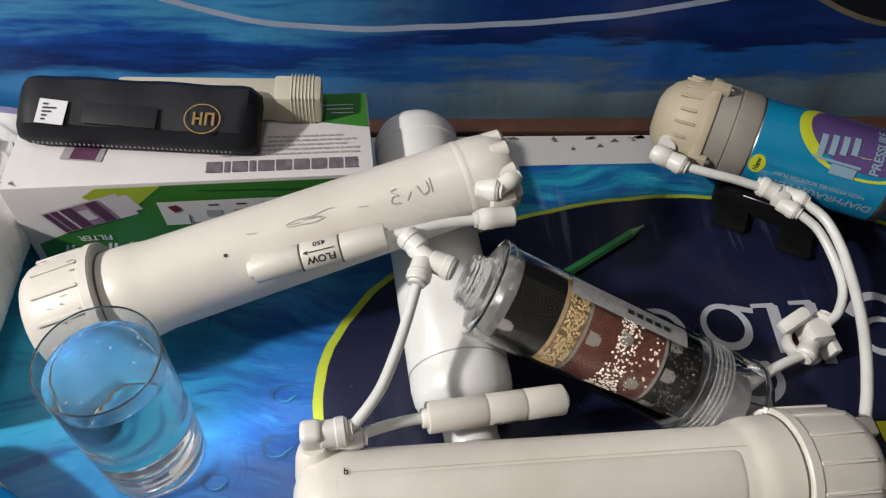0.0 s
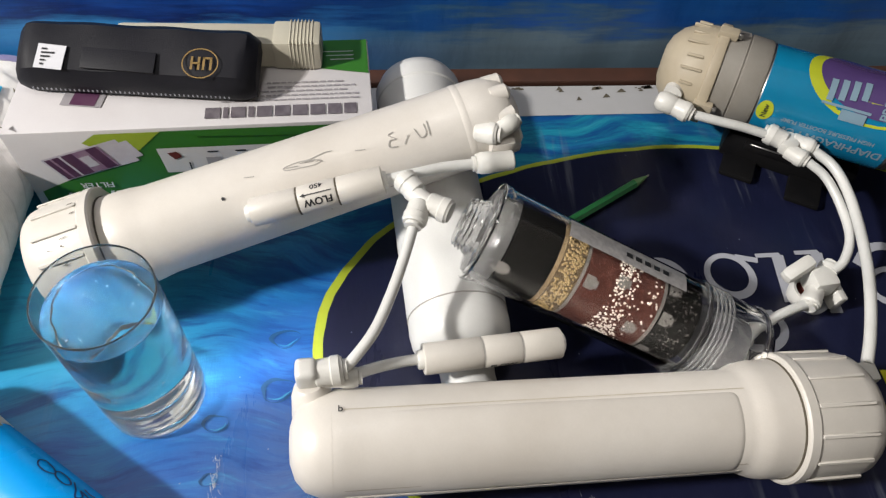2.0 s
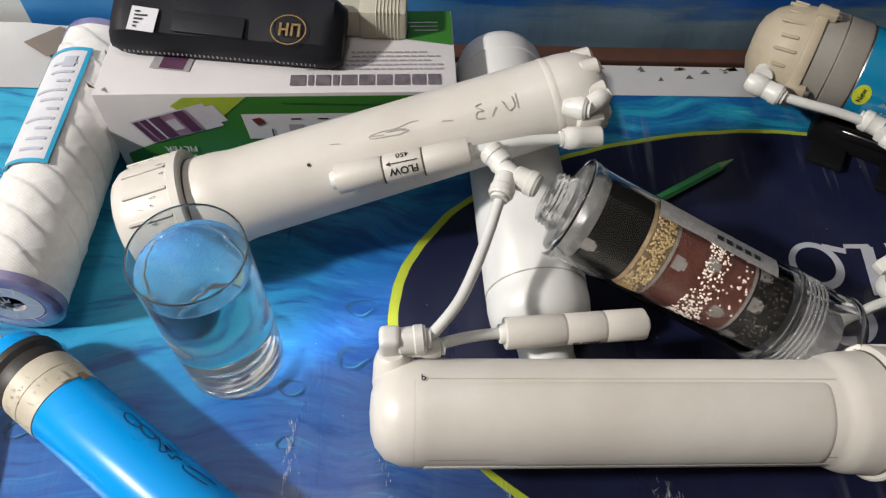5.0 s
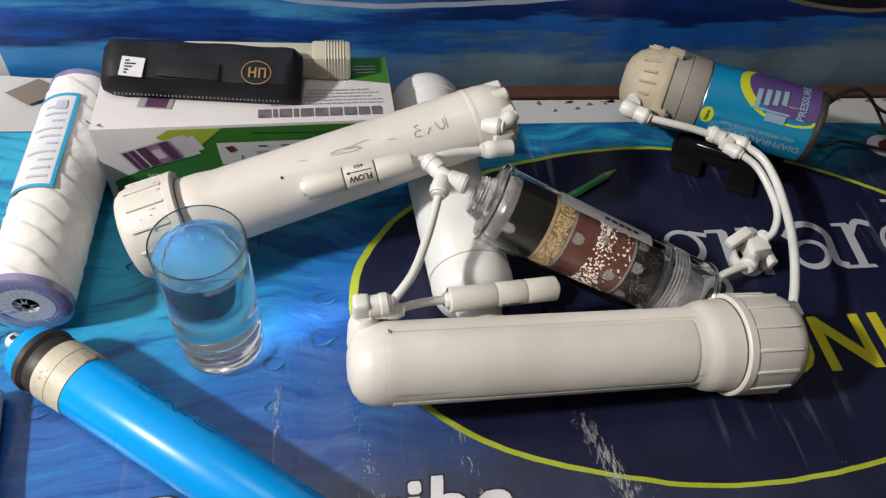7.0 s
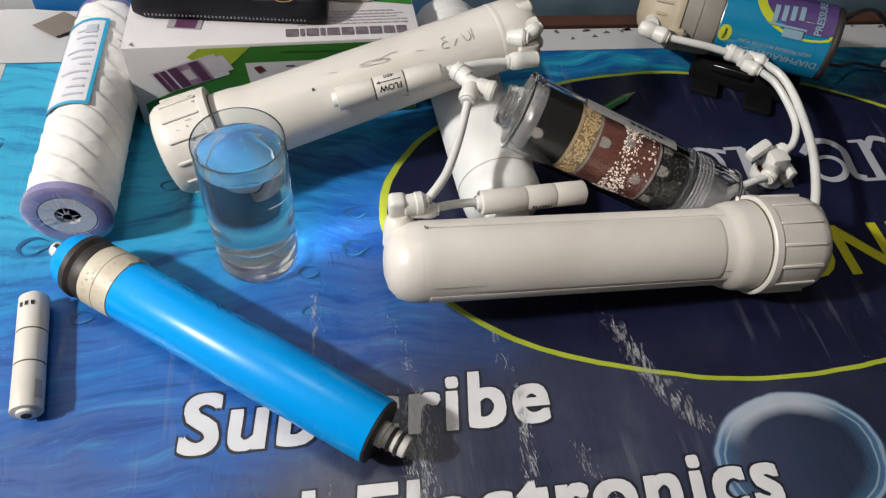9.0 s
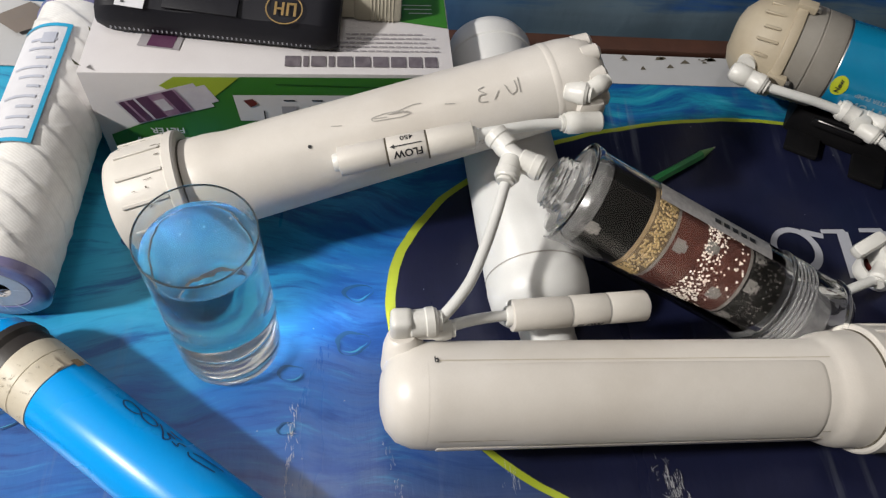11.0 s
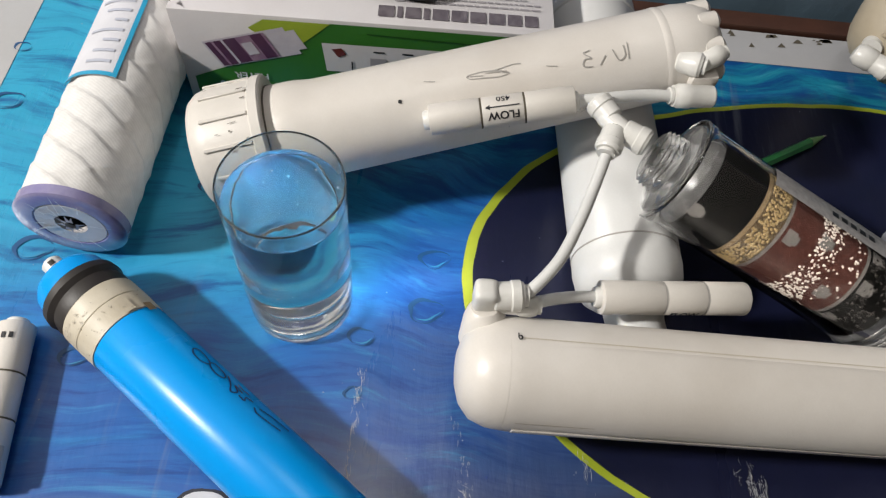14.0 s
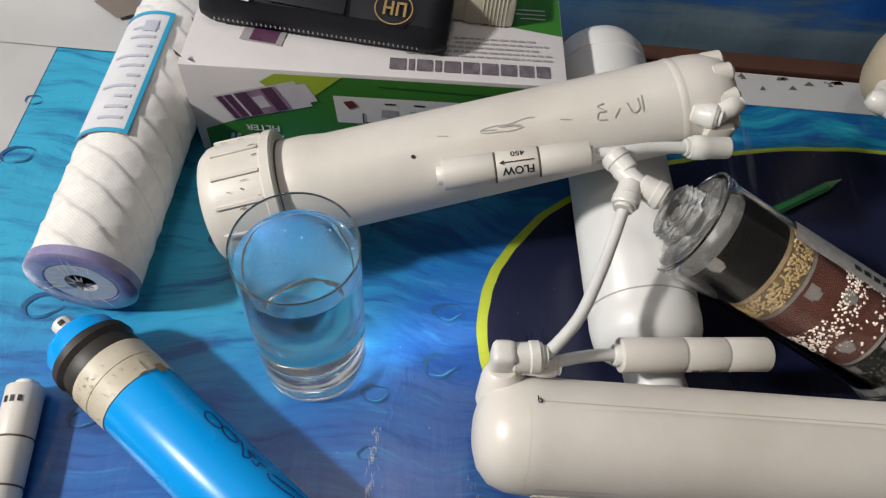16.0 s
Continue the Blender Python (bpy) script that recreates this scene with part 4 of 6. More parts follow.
for k in range(9):
    x, y = rng.uniform(0.126, 0.143), rng.gauss(-0.0102, 0.0008)
    s = rng.uniform(0.001, 0.004)
    stroke([(x - s, y - 0.10 * s), (x + s, y + 0.15 * s)], rng.uniform(0.0002, 0.0005), 0.0005 + 0.00001 * k, bm, 2)
for x, y in ((0.098, -0.014), (0.165, -0.008)):
    stroke([(x, y), (x + 0.006, y + 0.0015)], 0.0005, 0.0005, bm, 2)
part("scratch", to_cylinder(bm, 0.0285), GREY_MARK, far_housing, smooth=False)
bm = to_cylinder(ring_flat(0.186, -0.0150, 0.0011, 0.0011, 0.00109, 0.00109, 0.0005, seg=14), 0.0287)
part("ink_dot", bm, INK, far_housing, smooth=False)
bm = bmesh.new()
rng = random.Random(3)
for k in range(22):
    x, y = ln - rng.uniform(0.006, 0.040), rng.uniform(-0.03, 0.055)
    s = rng.uniform(0.0008, 0.005)
    stroke([(x, y), (x + s, y + rng.gauss(0, 0.0005))], rng.uniform(0.0003, 0.0009), 0.0008, bm, 2)
part("grime_streak", to_cylinder(bm, 0.0362), DIRT, far_housing, smooth=False)
for ob in far_housing.children:
    if ob.name.split(".")[0] in ("barrel", "pencil_scrawl", "ink_scrawl", "scratch", "ink_dot", "shoulder_ring"):
        for v in ob.data.vertices:
            k = 1.0 - 0.075 * min(max((0.25 - v.co.x) / 0.25, 0.0), 1.0)
            v.co.y, v.co.z = v.co.y * k, v.co.z * k
for (a, b, r) in (((0.053, 0.4485, 0.1055), (0.0665, 0.4465, 0.1080), 0.0068), ((0.0635, 0.4465, 0.1070), (0.0755, 0.4575, 0.1105), 0.0058)):
    fitting("port_fitting", far_housing, loc(a, inv_far), loc(b, inv_far), r)
fitting("port_fitting", far_housing, loc((0.078, 0.439, 0.0955), inv_far), loc((0.056, 0.432, 0.0955), inv_far), 0.0068)
part("port_block", block(0.016, 0.020, 0.018, inv_far @ pose(0.068, 0.452, 0.086, 0, 0, 20), 0.003), PVC, far_housing)
for k in range(5):
    a = radians(-40 + 42 * k)
    mm = Matrix.Translation((0.010, 0.020 * math.cos(a), 0.020 * math.sin(a)))
    part("end_lug", lathe([(-0.006, 0), (-0.006, 0.003), (-0.004, 0.0055), (0.006, 0.006), (0.010, 0)], 16, m=mm), PVC, far_housing)

far_restrictor, ln = restrictor("flow_restrictor", (-0.0690, 0.3810, 0.0835), (0.0045, 0.4070, 0.0985), "off-white flow restrictor marked with an arrow and rating", 0.0085, (0.36, 0.655), dark=True)
part("printed_word", text_on_cylinder("FLOW", 0.0060, ln * 0.508, 146, 0.0087, 180, 0.00015), INK, far_restrictor, smooth=False)
part("printed_word", text_on_cylinder("450", 0.0050, ln * 0.515, 82, 0.0087, 180, 0.0001), INK, far_restrictor, smooth=False)
bm = stroke([(ln * 0.40, 0.0), (ln * 0.62, 0.0)], 0.0006, 0.0003)
flat([(ln * 0.385, 0, 0.0003), (ln * 0.42, 0.0013, 0.0003), (ln * 0.42, -0.0013, 0.0003)], bm=bm)
bmesh.ops.transform(to_cylinder(bm, 0.0086), matrix=Matrix.Rotation(radians(24), 4, "X"), verts=bm.verts)
part("printed_arrow", bm, INK, far_restrictor, smooth=False)
hose("short_hose", [(0.004, 0.4068, 0.0984), (0.020, 0.4140, 0.0990), (0.038, 0.4240, 0.0975), (0.058, 0.4325, 0.0955)], "short white hose from flow restrictor to housing port", 0.0033)

# tee fitting
tee = thing("tee_connector", pose(0.0285, 0.3950, 0.1010), "white push-fit tee joint resting above the filters", "pipe fitting")
part("tee_body", lathe(soft(-0.010, 0.010, 0.0056, 0.0015), 24, m=along((0, 0, 0), (0.7, -0.5, 0))[0]), NYLON, tee)
fitting("nut", tee, (-0.003, 0.004, 0.0), (-0.0135, 0.0125, 0.0015), 0.0074, False)
fitting("nut", tee, (0.004, -0.002, 0.0), (0.0175, -0.0065, 0.0), 0.0074, False)
fitting("nut", tee, (-0.0005, -0.003, 0.0), (-0.002, -0.0165, -0.002), 0.0072)

# white inline post filter under the leaning housing
m, ln = along((0.0662, 0.3343, 0.0312), (-0.0020, 0.5700, 0.0312))
post = thing("inline_filter", m, "glossy white inline filter cartridge lying under the housing", "filter cartridge")
R = 0.0312
part("body", lathe([(0.0, 0), (0.0, R * 0.58), (0.002, R * 0.74), (0.006, R * 0.89), (0.012, R * 0.97), (0.020, R), (0.0285, R * 0.99), (0.029, R), (ln - 0.032, R), (ln - 0.031, R * 1.03),
                    (ln - 0.020, R * 1.03), (ln - 0.012, R * 0.92), (ln - 0.006, R * 0.72), (ln - 0.004, R * 0.5), (ln - 0.003, 0)], 64), GLOSS_WHITE, post)
part("weld_line", lathe([(0.0283, R * 0.99), (0.0283, R * 1.004), (0.0291, R * 1.004), (0.0291, R * 0.99)], 64), GREY_MARK, post)
part("outlet", lathe([(ln - 0.006, 0), (ln - 0.006, 0.013), (ln + 0.004, 0.0125), (ln + 0.006, 0.010), (ln + 0.006, 0)], 32), GLOSS_WHITE, post)
port = part("inlet_port", lathe([(-0.0220, 0.0105), (-0.0225, 0.0135), (-0.0215, 0.0158), (-0.0185, 0.0165), (-0.0130, 0.0160), (-0.0060, 0.0165), (0.004, 0.0180), (0.004, 0), (-0.016, 0),
                                (-0.016, 0.0095), (-0.0220, 0.0105)], 40), GLOSS_WHITE, post, "open white inlet port")
part("port_web", lathe([(-0.0185, 0), (-0.0185, 0.0040), (-0.0175, 0.0055), (-0.016, 0.0058)], 24), GLOSS_WHITE, port)
part("port_lip", lathe([(-0.0218, 0.0122), (-0.0228, 0.0126), (-0.0228, 0.0136), (-0.0218, 0.0140)], 40), GREY_MARK, port)

# clear mineral cartridge
CL, CR = (0.0560, 0.3945, 0.0850), (0.2390, 0.3640, 0.0305)
m, ln = along(CL, CR)
cart = thing("mineral_cartridge", m, "clear plastic mineral cartridge with layered coloured media", "filter cartridge")
R = 0.0294


def no_shadow(ob):
    ob.visible_shadow = False
    return ob


shell = no_shadow(part("clear_shell", lathe([(0.010, 0), (0.010, R * 1.01), (0.0115, R * 1.04), (0.0145, R * 1.04), (0.016, R * 1.01), (0.020, R * 1.0), (ln - 0.050, R), (ln - 0.048, R * 1.01), (ln - 0.012, R * 1.01),
                                             (ln - 0.009, R * 0.96), (ln - 0.002, R * 0.88), (ln, R * 0.80), (ln, 0)], 72), CLEAR_PLASTIC, cart, "transparent outer shell"))
hollow = no_shadow(part("shell_inside", lathe([(0.0115, 0), (0.0115, R * 0.945), (ln - 0.012, R * 0.945), (ln - 0.003, R * 0.80), (ln - 0.003, 0)], 72), CLEAR_PLASTIC, shell))
hollow.data.flip_normals()
NECK = clear("greyish_clear_acrylic", (0.80, 0.80, 0.80), 0.01, 1.45, 0.035, 0.0003)
neck = no_shadow(part("clear_neck", lathe([(-0.0030, 0), (-0.0030, 0.0070), (-0.0040, 0.0080), (-0.0040, 0.0135), (-0.0030, 0.0150), (-0.0020, 0.0140), (-0.0008, 0.0158), (0.0004, 0.0144), (0.0016, 0.0161),
                                           (0.0028, 0.0150), (0.0042, 0.0170), (0.0062, 0.0176), (0.0070, 0.0228), (0.0080, 0.0262), (0.0098, 0.0272), (0.0098, 0)], 56,
                                          shape=lambda a, x, r: r * (1 + (0.04 * math.cos(8 * a) if -0.0035 < x < 0.003 else 0.0))), NECK, cart, "clear screw neck"))
part("neck_bore", lathe([(-0.0029, 0), (-0.0029, 0.0052), (-0.0025, 0.0058), (-0.0023, 0.0064)], 24), GREY_MEDIA, neck)
no_shadow(part("flange_ring", lathe([(0.0092, R * 1.01), (0.0095, R * 1.045), (0.0102, R * 1.055), (0.0109, R * 1.045), (0.0112, R * 1.01)], 64), CLEAR_PLASTIC, cart))
part("neck_core", lathe([(0.0125, 0), (0.0125, R * 0.72), (0.0140, R * 0.80), (0.0185, R * 0.86), (0.0228, R * 0.87), (0.0228, 0)], 40), plain("translucent_grey_plastic", (0.060, 0.059, 0.058), (0.11, 0.108, 0.105), rough=0.25, stain=120), cart, "greyish translucent end disc")
ri = R * 0.88
layers = [("carbon_layer", 0.0235, 0.051, CARBON), ("separator", 0.051, 0.0535, TAN_MEDIA), ("gold_bead_layer", 0.0535, 0.067, BEAD_BED), ("separator", 0.067, 0.069, GREY_MEDIA), ("red_mineral_layer", 0.069, 0.087, RED_MEDIA),
          ("white_bead_layer", 0.087, 0.102, RED_MEDIA), ("red_mineral_layer", 0.102, 0.117, RED_MEDIA), ("separator", 0.117, 0.119, GREY_MEDIA), ("carbon_layer", 0.119, 0.142, CARBON), ("end_core", 0.160, ln - 0.014, CLEAR_CORE)]
for nm, x0, x1, mt in layers:
    rr = ri if nm != "end_core" else ri * 0.8
    part(nm, lathe([(x0, 0), (x0, rr), (x1 - 0.0001, rr), (x1 - 0.0001, 0)], 48), mt, cart)
# a diffuse share whitens the clear ridges in place of their highlights
for k in range(5):
    x = 0.1485 + k * 0.0027
    prof_r = [(x + 0.0011 - 0.0008 * math.cos(math.pi * q / 6), R * 1.005 + 0.0009 * math.sin(math.pi * q / 6)) for q in range(7)]
    no_shadow(part("ridge", lathe(prof_r, 56), GLINT_ACRYLIC, cart))
for x in (0.1435, ln - 0.0105):
    prof_r = [(x + 0.0016 - 0.0016 * math.cos(math.pi * q / 6), R * 1.0 + 0.0016 * math.sin(math.pi * q / 6)) for q in range(7)]
    no_shadow(part("rim_ring", lathe(prof_r, 56), CLEAR_PLASTIC, cart))
for x, ang in ((0.022, 150), (0.0705, 118), (0.0705, 210), (0.0885, 100), (0.1035, 150), (0.120, 120), (0.120, 80), (0.120, 175)):
    part("clip_tab", wrap_patch(x, x + 0.006, ang, ang + 17, ri, 2, 5), GREY_MEDIA, cart)
    part("clip_tab", wrap_patch(x + 0.006, x + 0.008, ang + 3, ang + 14, ri, 2, 5), GREY_MEDIA, cart)


def beads(name, x0, x1, count, r, mat, seed, a0=0, a1=360, keep=None):
    g = random.Random(seed)
    unit = bmesh.new()
    bmesh.ops.create_icosphere(unit, subdivisions=1, radius=1.0)
    vs, fs = [v.co.copy() for v in unit.verts], [[v.index for v in f.verts] for f in unit.faces]
    unit.free()
    verts, faces = [], []
    for k in range(count):
        x, a = g.uniform(x0 + r, x1 - r), radians(g.uniform(a0, a1))
        if keep and not keep(x, a, g):
            continue
        s, q = r * g.uniform(0.8, 1.15), ri - r * 0.35
        base = len(verts)
        verts += [(x + v.x * s, q * math.cos(a) + v.y * s, q * math.sin(a) + v.z * s) for v in vs]
        faces += [[base + i for i in f] for f in fs]
    me = bpy.data.meshes.new(name)
    me.from_pydata(verts, [], faces)
    me.materials.append(mat)
    me.polygons.foreach_set("use_smooth", [True] * len(faces))
    ob = new(name, me)
    ob.parent = cart
    return tagged(ob, kind="stuff")


beads("gold_beads", 0.0535, 0.067, 1000, 0.0010, GOLD_BEAD, 1)
beads("white_beads", 0.086, 0.117, 2200, 0.00085, WHITE_BEAD, 2, keep=lambda x, a, g: g.random() < max(0.10, 1.0 - abs(x - 0.0935) / 0.0125 + 0.25 * math.sin(a * 2.0)))
beads("dark_beads", 0.119, 0.142, 320, 0.0011, DARK_BEAD, 3)
part("side_label", wrap_patch(0.052, 0.128, 58, 88, R + 0.0003, 6, 8), plain("speckled_label_paper", (0.36, 0.35, 0.35), (0.20, 0.19, 0.19), rough=0.35, stain=300), cart, "translucent grey label strip")
bm = bmesh.new()
for k in range(5):
    x = 0.088 + 0.006 * k
    wrap_patch(x, x + 0.004, 72, 79, R + 0.0007, 1, 3, bm)
part("label_print", bm, INK, cart, smooth=False)

# ---- glass of water ----
glass = thing("drinking_glass", pose(-0.1165, 0.2955, 0.0), "clear straight drinking glass nearly full of water", "glass")
UPZ = Matrix.Rotation(radians(-90), 4, "Y")
LEVEL, R_OUT, R_IN, FLOOR_Z = 0.1055, 0.0296, 0.0287, 0.0290
part("glass_base", lathe([(0.0012, 0), (0.0010, 0.020), (0.0, 0.0250), (0.0, 0.0265), (0.0008, 0.0283), (0.003, 0.0294), (0.010, 0.0295)], 96, m=UPZ), GLASS, glass, "thick clear glass base")
no_shadow(part("glass_wall", lathe([(0.010, 0.0295), (0.030, R_OUT), (0.1170, R_OUT)], 96, m=UPZ), GLASS, glass))
part("glass_rim", lathe([(0.1170, R_OUT), (0.1184, R_OUT), (0.1190, 0.0293), (0.1190, 0.0288), (0.1184, R_IN), (0.1170, R_IN)], 96, m=UPZ), GLASS, glass, "thin rounded rim")
inner = lathe([(0.1170, R_IN), (LEVEL, R_IN)], 96, m=UPZ)
inner_wall = no_shadow(part("glass_wall", inner, GLASS, glass))
water = thing("water", pose(-0.1165, 0.2955, 0.0), "clear still water filling the glass", "water")
bm = lathe([(FLOOR_Z, 0), (FLOOR_Z + 0.0002, 0.016), (FLOOR_Z + 0.0012, 0.0235), (FLOOR_Z + 0.0030, 0.0272), (FLOOR_Z + 0.0050, 0.0282)], 96, m=UPZ)
lathe([(LEVEL, R_IN), (LEVEL - 0.0010, R_IN - 0.0008), (LEVEL - 0.0014, R_IN - 0.0022), (LEVEL - 0.0015, 0.022), (LEVEL - 0.0015, 0.017),
       (LEVEL - 0.0015, 0.012), (LEVEL - 0.0015, 0.007), (LEVEL - 0.0015, 0.003), (LEVEL - 0.0015, 0)], 96, bm, UPZ)
bm.normal_update()
for f in bm.faces:
    f.material_index = 1 if min(v.co.z for v in f.verts) > LEVEL - 0.004 else 0
bmesh.ops.remove_doubles(bm, verts=bm.verts, dist=0.00001)
for v in bm.verts:
    q = math.hypot(v.co.x, v.co.y)
    if v.co.z > 0.10 and q < 0.027:
        v.co.z += 0.0006 * noise.noise((v.co.x * 120, v.co.y * 120, 2.0)) * min(1.0, (0.027 - q) / 0.004)
body_of_water = no_shadow(part("water_body", bm, [WATER_AT_GLASS, WATER], water))


def face_normals(ob, wanted):
    """Turns the faces of an open sheet so that wanted(face) holds."""
    b3 = bmesh.new()
    b3.from_mesh(ob.data)
    b3.normal_update()
    bmesh.ops.reverse_faces(b3, faces=[f for f in b3.faces if not wanted(f)])
    b3.to_mesh(ob.data)
    b3.free()


def outward(f):
    c = f.calc_center_median()
    return f.normal.x * c.x + f.normal.y * c.y + (f.normal.z * (c.z - 0.06) if c.z < 0.004 else 0) > 0


face_normals(inner_wall, lambda f: not outward(f))
face_normals(body_of_water, lambda f: (f.normal.z > 0) == (f.material_index == 1))
for ob in glass.children:
    if ob.name.startswith("glass_wall") and ob is not inner_wall or ob.name.startswith("glass_base"):
        face_normals(ob, outward)
bm = bmesh.new()
g = random.Random(8)
for k in range(30):
    a, h = g.uniform(0, 6.28), g.choice((g.uniform(0.040, 0.09), LEVEL - 0.0022))
    q = 0.026 if h < 0.1 else g.uniform(0.012, 0.027)
    bmesh.ops.create_icosphere(bm, subdivisions=2, radius=g.uniform(0.0003, 0.0008), matrix=Matrix.Translation((q * math.cos(a), q * math.sin(a), h)))
# the diffuse share whitens the bubbles in place of glints
no_shadow(part("air_bubble", bm, clear("air_bubble", (1, 1, 1), 0.0, 0.80, 0.12), water))

# ---- wound sediment filter ----
m, ln = along((-0.2465, 0.2870, 0.0315), (-0.2860, 0.5000, 0.0315))
spun = thing("sediment_filter", m, "white string-wound sediment filter in clear shrink film", "filter cartridge")
R = 0.0305
bm = bmesh.new()
uvl = bm.loops.layers.uv.new("UVMap")
NX, NA = 220, 120
grid = []
for i in range(NX + 1):
    x = 0.001 + (ln - 0.002) * i / NX
    line = []
    for j in range(NA):
        a = 2 * math.pi * j / NA
        p1 = (x / 0.0195 + 6 * a / (2 * math.pi) + 0.10 * noise.noise((x * 60, math.cos(a) * 2, math.sin(a) * 2))) % 1.0
        p2 = (x / 0.0260 - 4 * a / (2 * math.pi) + 0.08 * noise.noise((x * 50 + 9, math.cos(a) * 2, math.sin(a) * 2))) % 1.0
        h = 0.00035 * max(0.0, 1 - abs(p2 - 0.5) * 9) + 0.0010 * (p1 if p1 < 0.90 else (1 - p1) / 0.10 * 0.90) ** 0.9 + 0.0005 * noise.noise((x * 90 + 3, math.cos(a) * 3, math.sin(a) * 3))
        e = min(x, ln - x)
        q = R - 0.0012 + h - (0.0016 * (1 - e / 0.004) ** 2 if e < 0.004 else 0)
        line.append(bm.verts.new((x, q * math.cos(a), q * math.sin(a))))
    grid.append(line)
for i in range(NX):
    for j in range(NA):
        k = (j + 1) % NA
        f = bm.faces.new((grid[i][j], grid[i + 1][j], grid[i + 1][k], grid[i][k]))
        for lp, (uu, vv) in zip(f.loops, ((i, j), (i + 1, j), (i + 1, j + 1), (i, j + 1))):
            lp[uvl].uv = (uu / NX, vv / NA)
part("wound_thread", bm, THREAD, spun)
for x0, sg in ((0.001, -1), (ln - 0.001, 1)):
    end = part("end_cap", lathe([(x0, R * 0.60), (x0 + sg * 0.0005, R * 0.62), (x0 + sg * 0.0022, R * 0.66), (x0 + sg * 0.0024, R * 0.95), (x0 + sg * 0.0015, R * 0.995), (x0 - sg * 0.004, R * 1.005), (x0 - sg * 0.004, R * 0.6)], 56), PURPLE_FILM, spun, "purple-tinted shrink film end")
    part("end_disc", lathe([(x0 - sg * 0.002, 0.0085), (x0 + sg * 0.0018, 0.0088), (x0 + sg * 0.0020, R * 0.62), (x0 + sg * 0.0005, R * 0.66)], 48), WHITE_END, end, "pale end disc under film")
    part("core_hole", lathe([(x0 + sg * 0.0016, 0.009), (x0 - sg * 0.012, 0.0085), (x0 - sg * 0.012, 0)], 32), RUBBER, end, "dark hollow core")
    bm = bmesh.new()
    g = random.Random(5)
    for k in range(9):
        a = 6.28 * k / 9 + g.uniform(-0.2, 0.2)
        c, s = math.cos(a), math.sin(a)
        r1, r2, w = 0.003, g.uniform(0.007, 0.010), 0.0012
        flat([(x0 + sg * 0.0026, r1 * c - w * s, r1 * s + w * c), (x0 + sg * 0.0022, r2 * c, r2 * s), (x0 + sg * 0.0026, r1 * c + w * s, r1 * s - w * c)], bm=bm)
    part("film_pucker", bm, CARD_GREY, end, smooth=False)
    bm = bmesh.new()
    for k in range(16):
        a = g.uniform(0, 6.28)
        r1, r2 = g.uniform(0.009, 0.016), g.uniform(0.018, 0.029)
        b = a + g.uniform(-0.25, 0.25)
        p, q = Vector((x0 + sg * 0.0027, r1 * math.cos(a), r1 * math.sin(a))), Vector((x0 + sg * 0.0029, r2 * math.cos(b), r2 * math.sin(b)))
        w = Vector((0, -math.sin(b), math.cos(b))) * g.uniform(0.0003, 0.0007)
        flat([p - w, q, p + w], bm=bm)
    part("film_crease", bm, GLOSS_WHITE, end, smooth=False)
lab = part("paper_label", wrap_patch(0.082, 0.185, 30, 106, R + 0.0004, 8, 14), PAPER, spun, "white paper label with blue frame")
bm = bmesh.new()
for x0, x1, a0, a1 in ((0.082, 0.085, 30, 106), (0.182, 0.185, 30, 106), (0.082, 0.185, 101, 106), (0.082, 0.185, 30, 35)):
    wrap_patch(x0, x1, a0, a1, R + 0.0009, 8 if x1 - x0 > 0.01 else 1, 14 if a1 - a0 > 10 else 2, bm)
part("blue_frame", bm, CYAN_PRINT, lab)
bm = bmesh.new()
g = random.Random(9)
for k in range(10):
    x = 0.092 + 0.0085 * k
    wrap_patch(x, x + 0.0022, 94 - g.uniform(14, 44), 94, R + 0.0009, 1, 6, bm)
wrap_patch(0.166, 0.176, 76, 92, R + 0.0010, 2, 5, bm)
part("print_bar", bm, plain("faded_print", (0.46, 0.48, 0.56), rough=0.5), lab)

# ---- membrane element ----
m, ln = along((-0.2455, 0.2625, 0.0214), (0.0100, 0.1465, 0.0214))
mem = thing("membrane_element", m, "bright blue wrapped membrane element lying on the banner", "filter membrane")
R = 0.0214
part("blue_wrap", lathe(soft(0.062, 0.2600, R, 0.0006), 64), SKY_VINYL, mem)
part("cream_tape", lathe([(0.037, 0), (0.037, R * 0.99), (0.038, R * 1.03), (0.049, R * 1.035), (0.0495, R * 1.015), (0.050, R * 1.035), (0.0618, R * 1.02), (0.0622, R * 0.99), (0.0622, 0)], 64), TAPE, mem, "grubby cream tape band")
part("tape_end", wrap_patch(0.053, 0.0615, 60, 74, R * 1.045, 3, 4), TAPE, mem)
part("torn_tape_scrap", wrap_patch(0.0600, 0.0660, 34, 47, R * 1.05, 3, 4), plain("brown_stained_tape", (0.20, 0.13, 0.06), (0.36, 0.28, 0.17), rough=0.6, stain=300), mem, "small brown torn tape scrap")
bm = bmesh.new()
g = random.Random(41)
for k in range(34):
    x, y, w = g.uniform(0.040, 0.060), g.uniform(-0.026, 0.030), g.uniform(0.0003, 0.0009)
    stroke([(x, y), (x + g.uniform(-0.0012, 0.0012), y + g.uniform(0.0004, 0.0016))], w * 0.7, 0.0009 + 0.00001 * k, bm, 2)
tagged(part("tape_grime", to_cylinder(bm, R * 1.02), GRIME_LINE, mem, smooth=False), kind="stuff")
part("brine_seal", lathe([(0.020, 0), (0.020, R * 0.93), (0.0215, R * 1.04), (0.026, R * 1.07), (0.029, R * 0.98), (0.033, R * 1.02), (0.037, R * 1.0), (0.037, 0)], 64), RUBBER, mem, "black rubber brine seal")
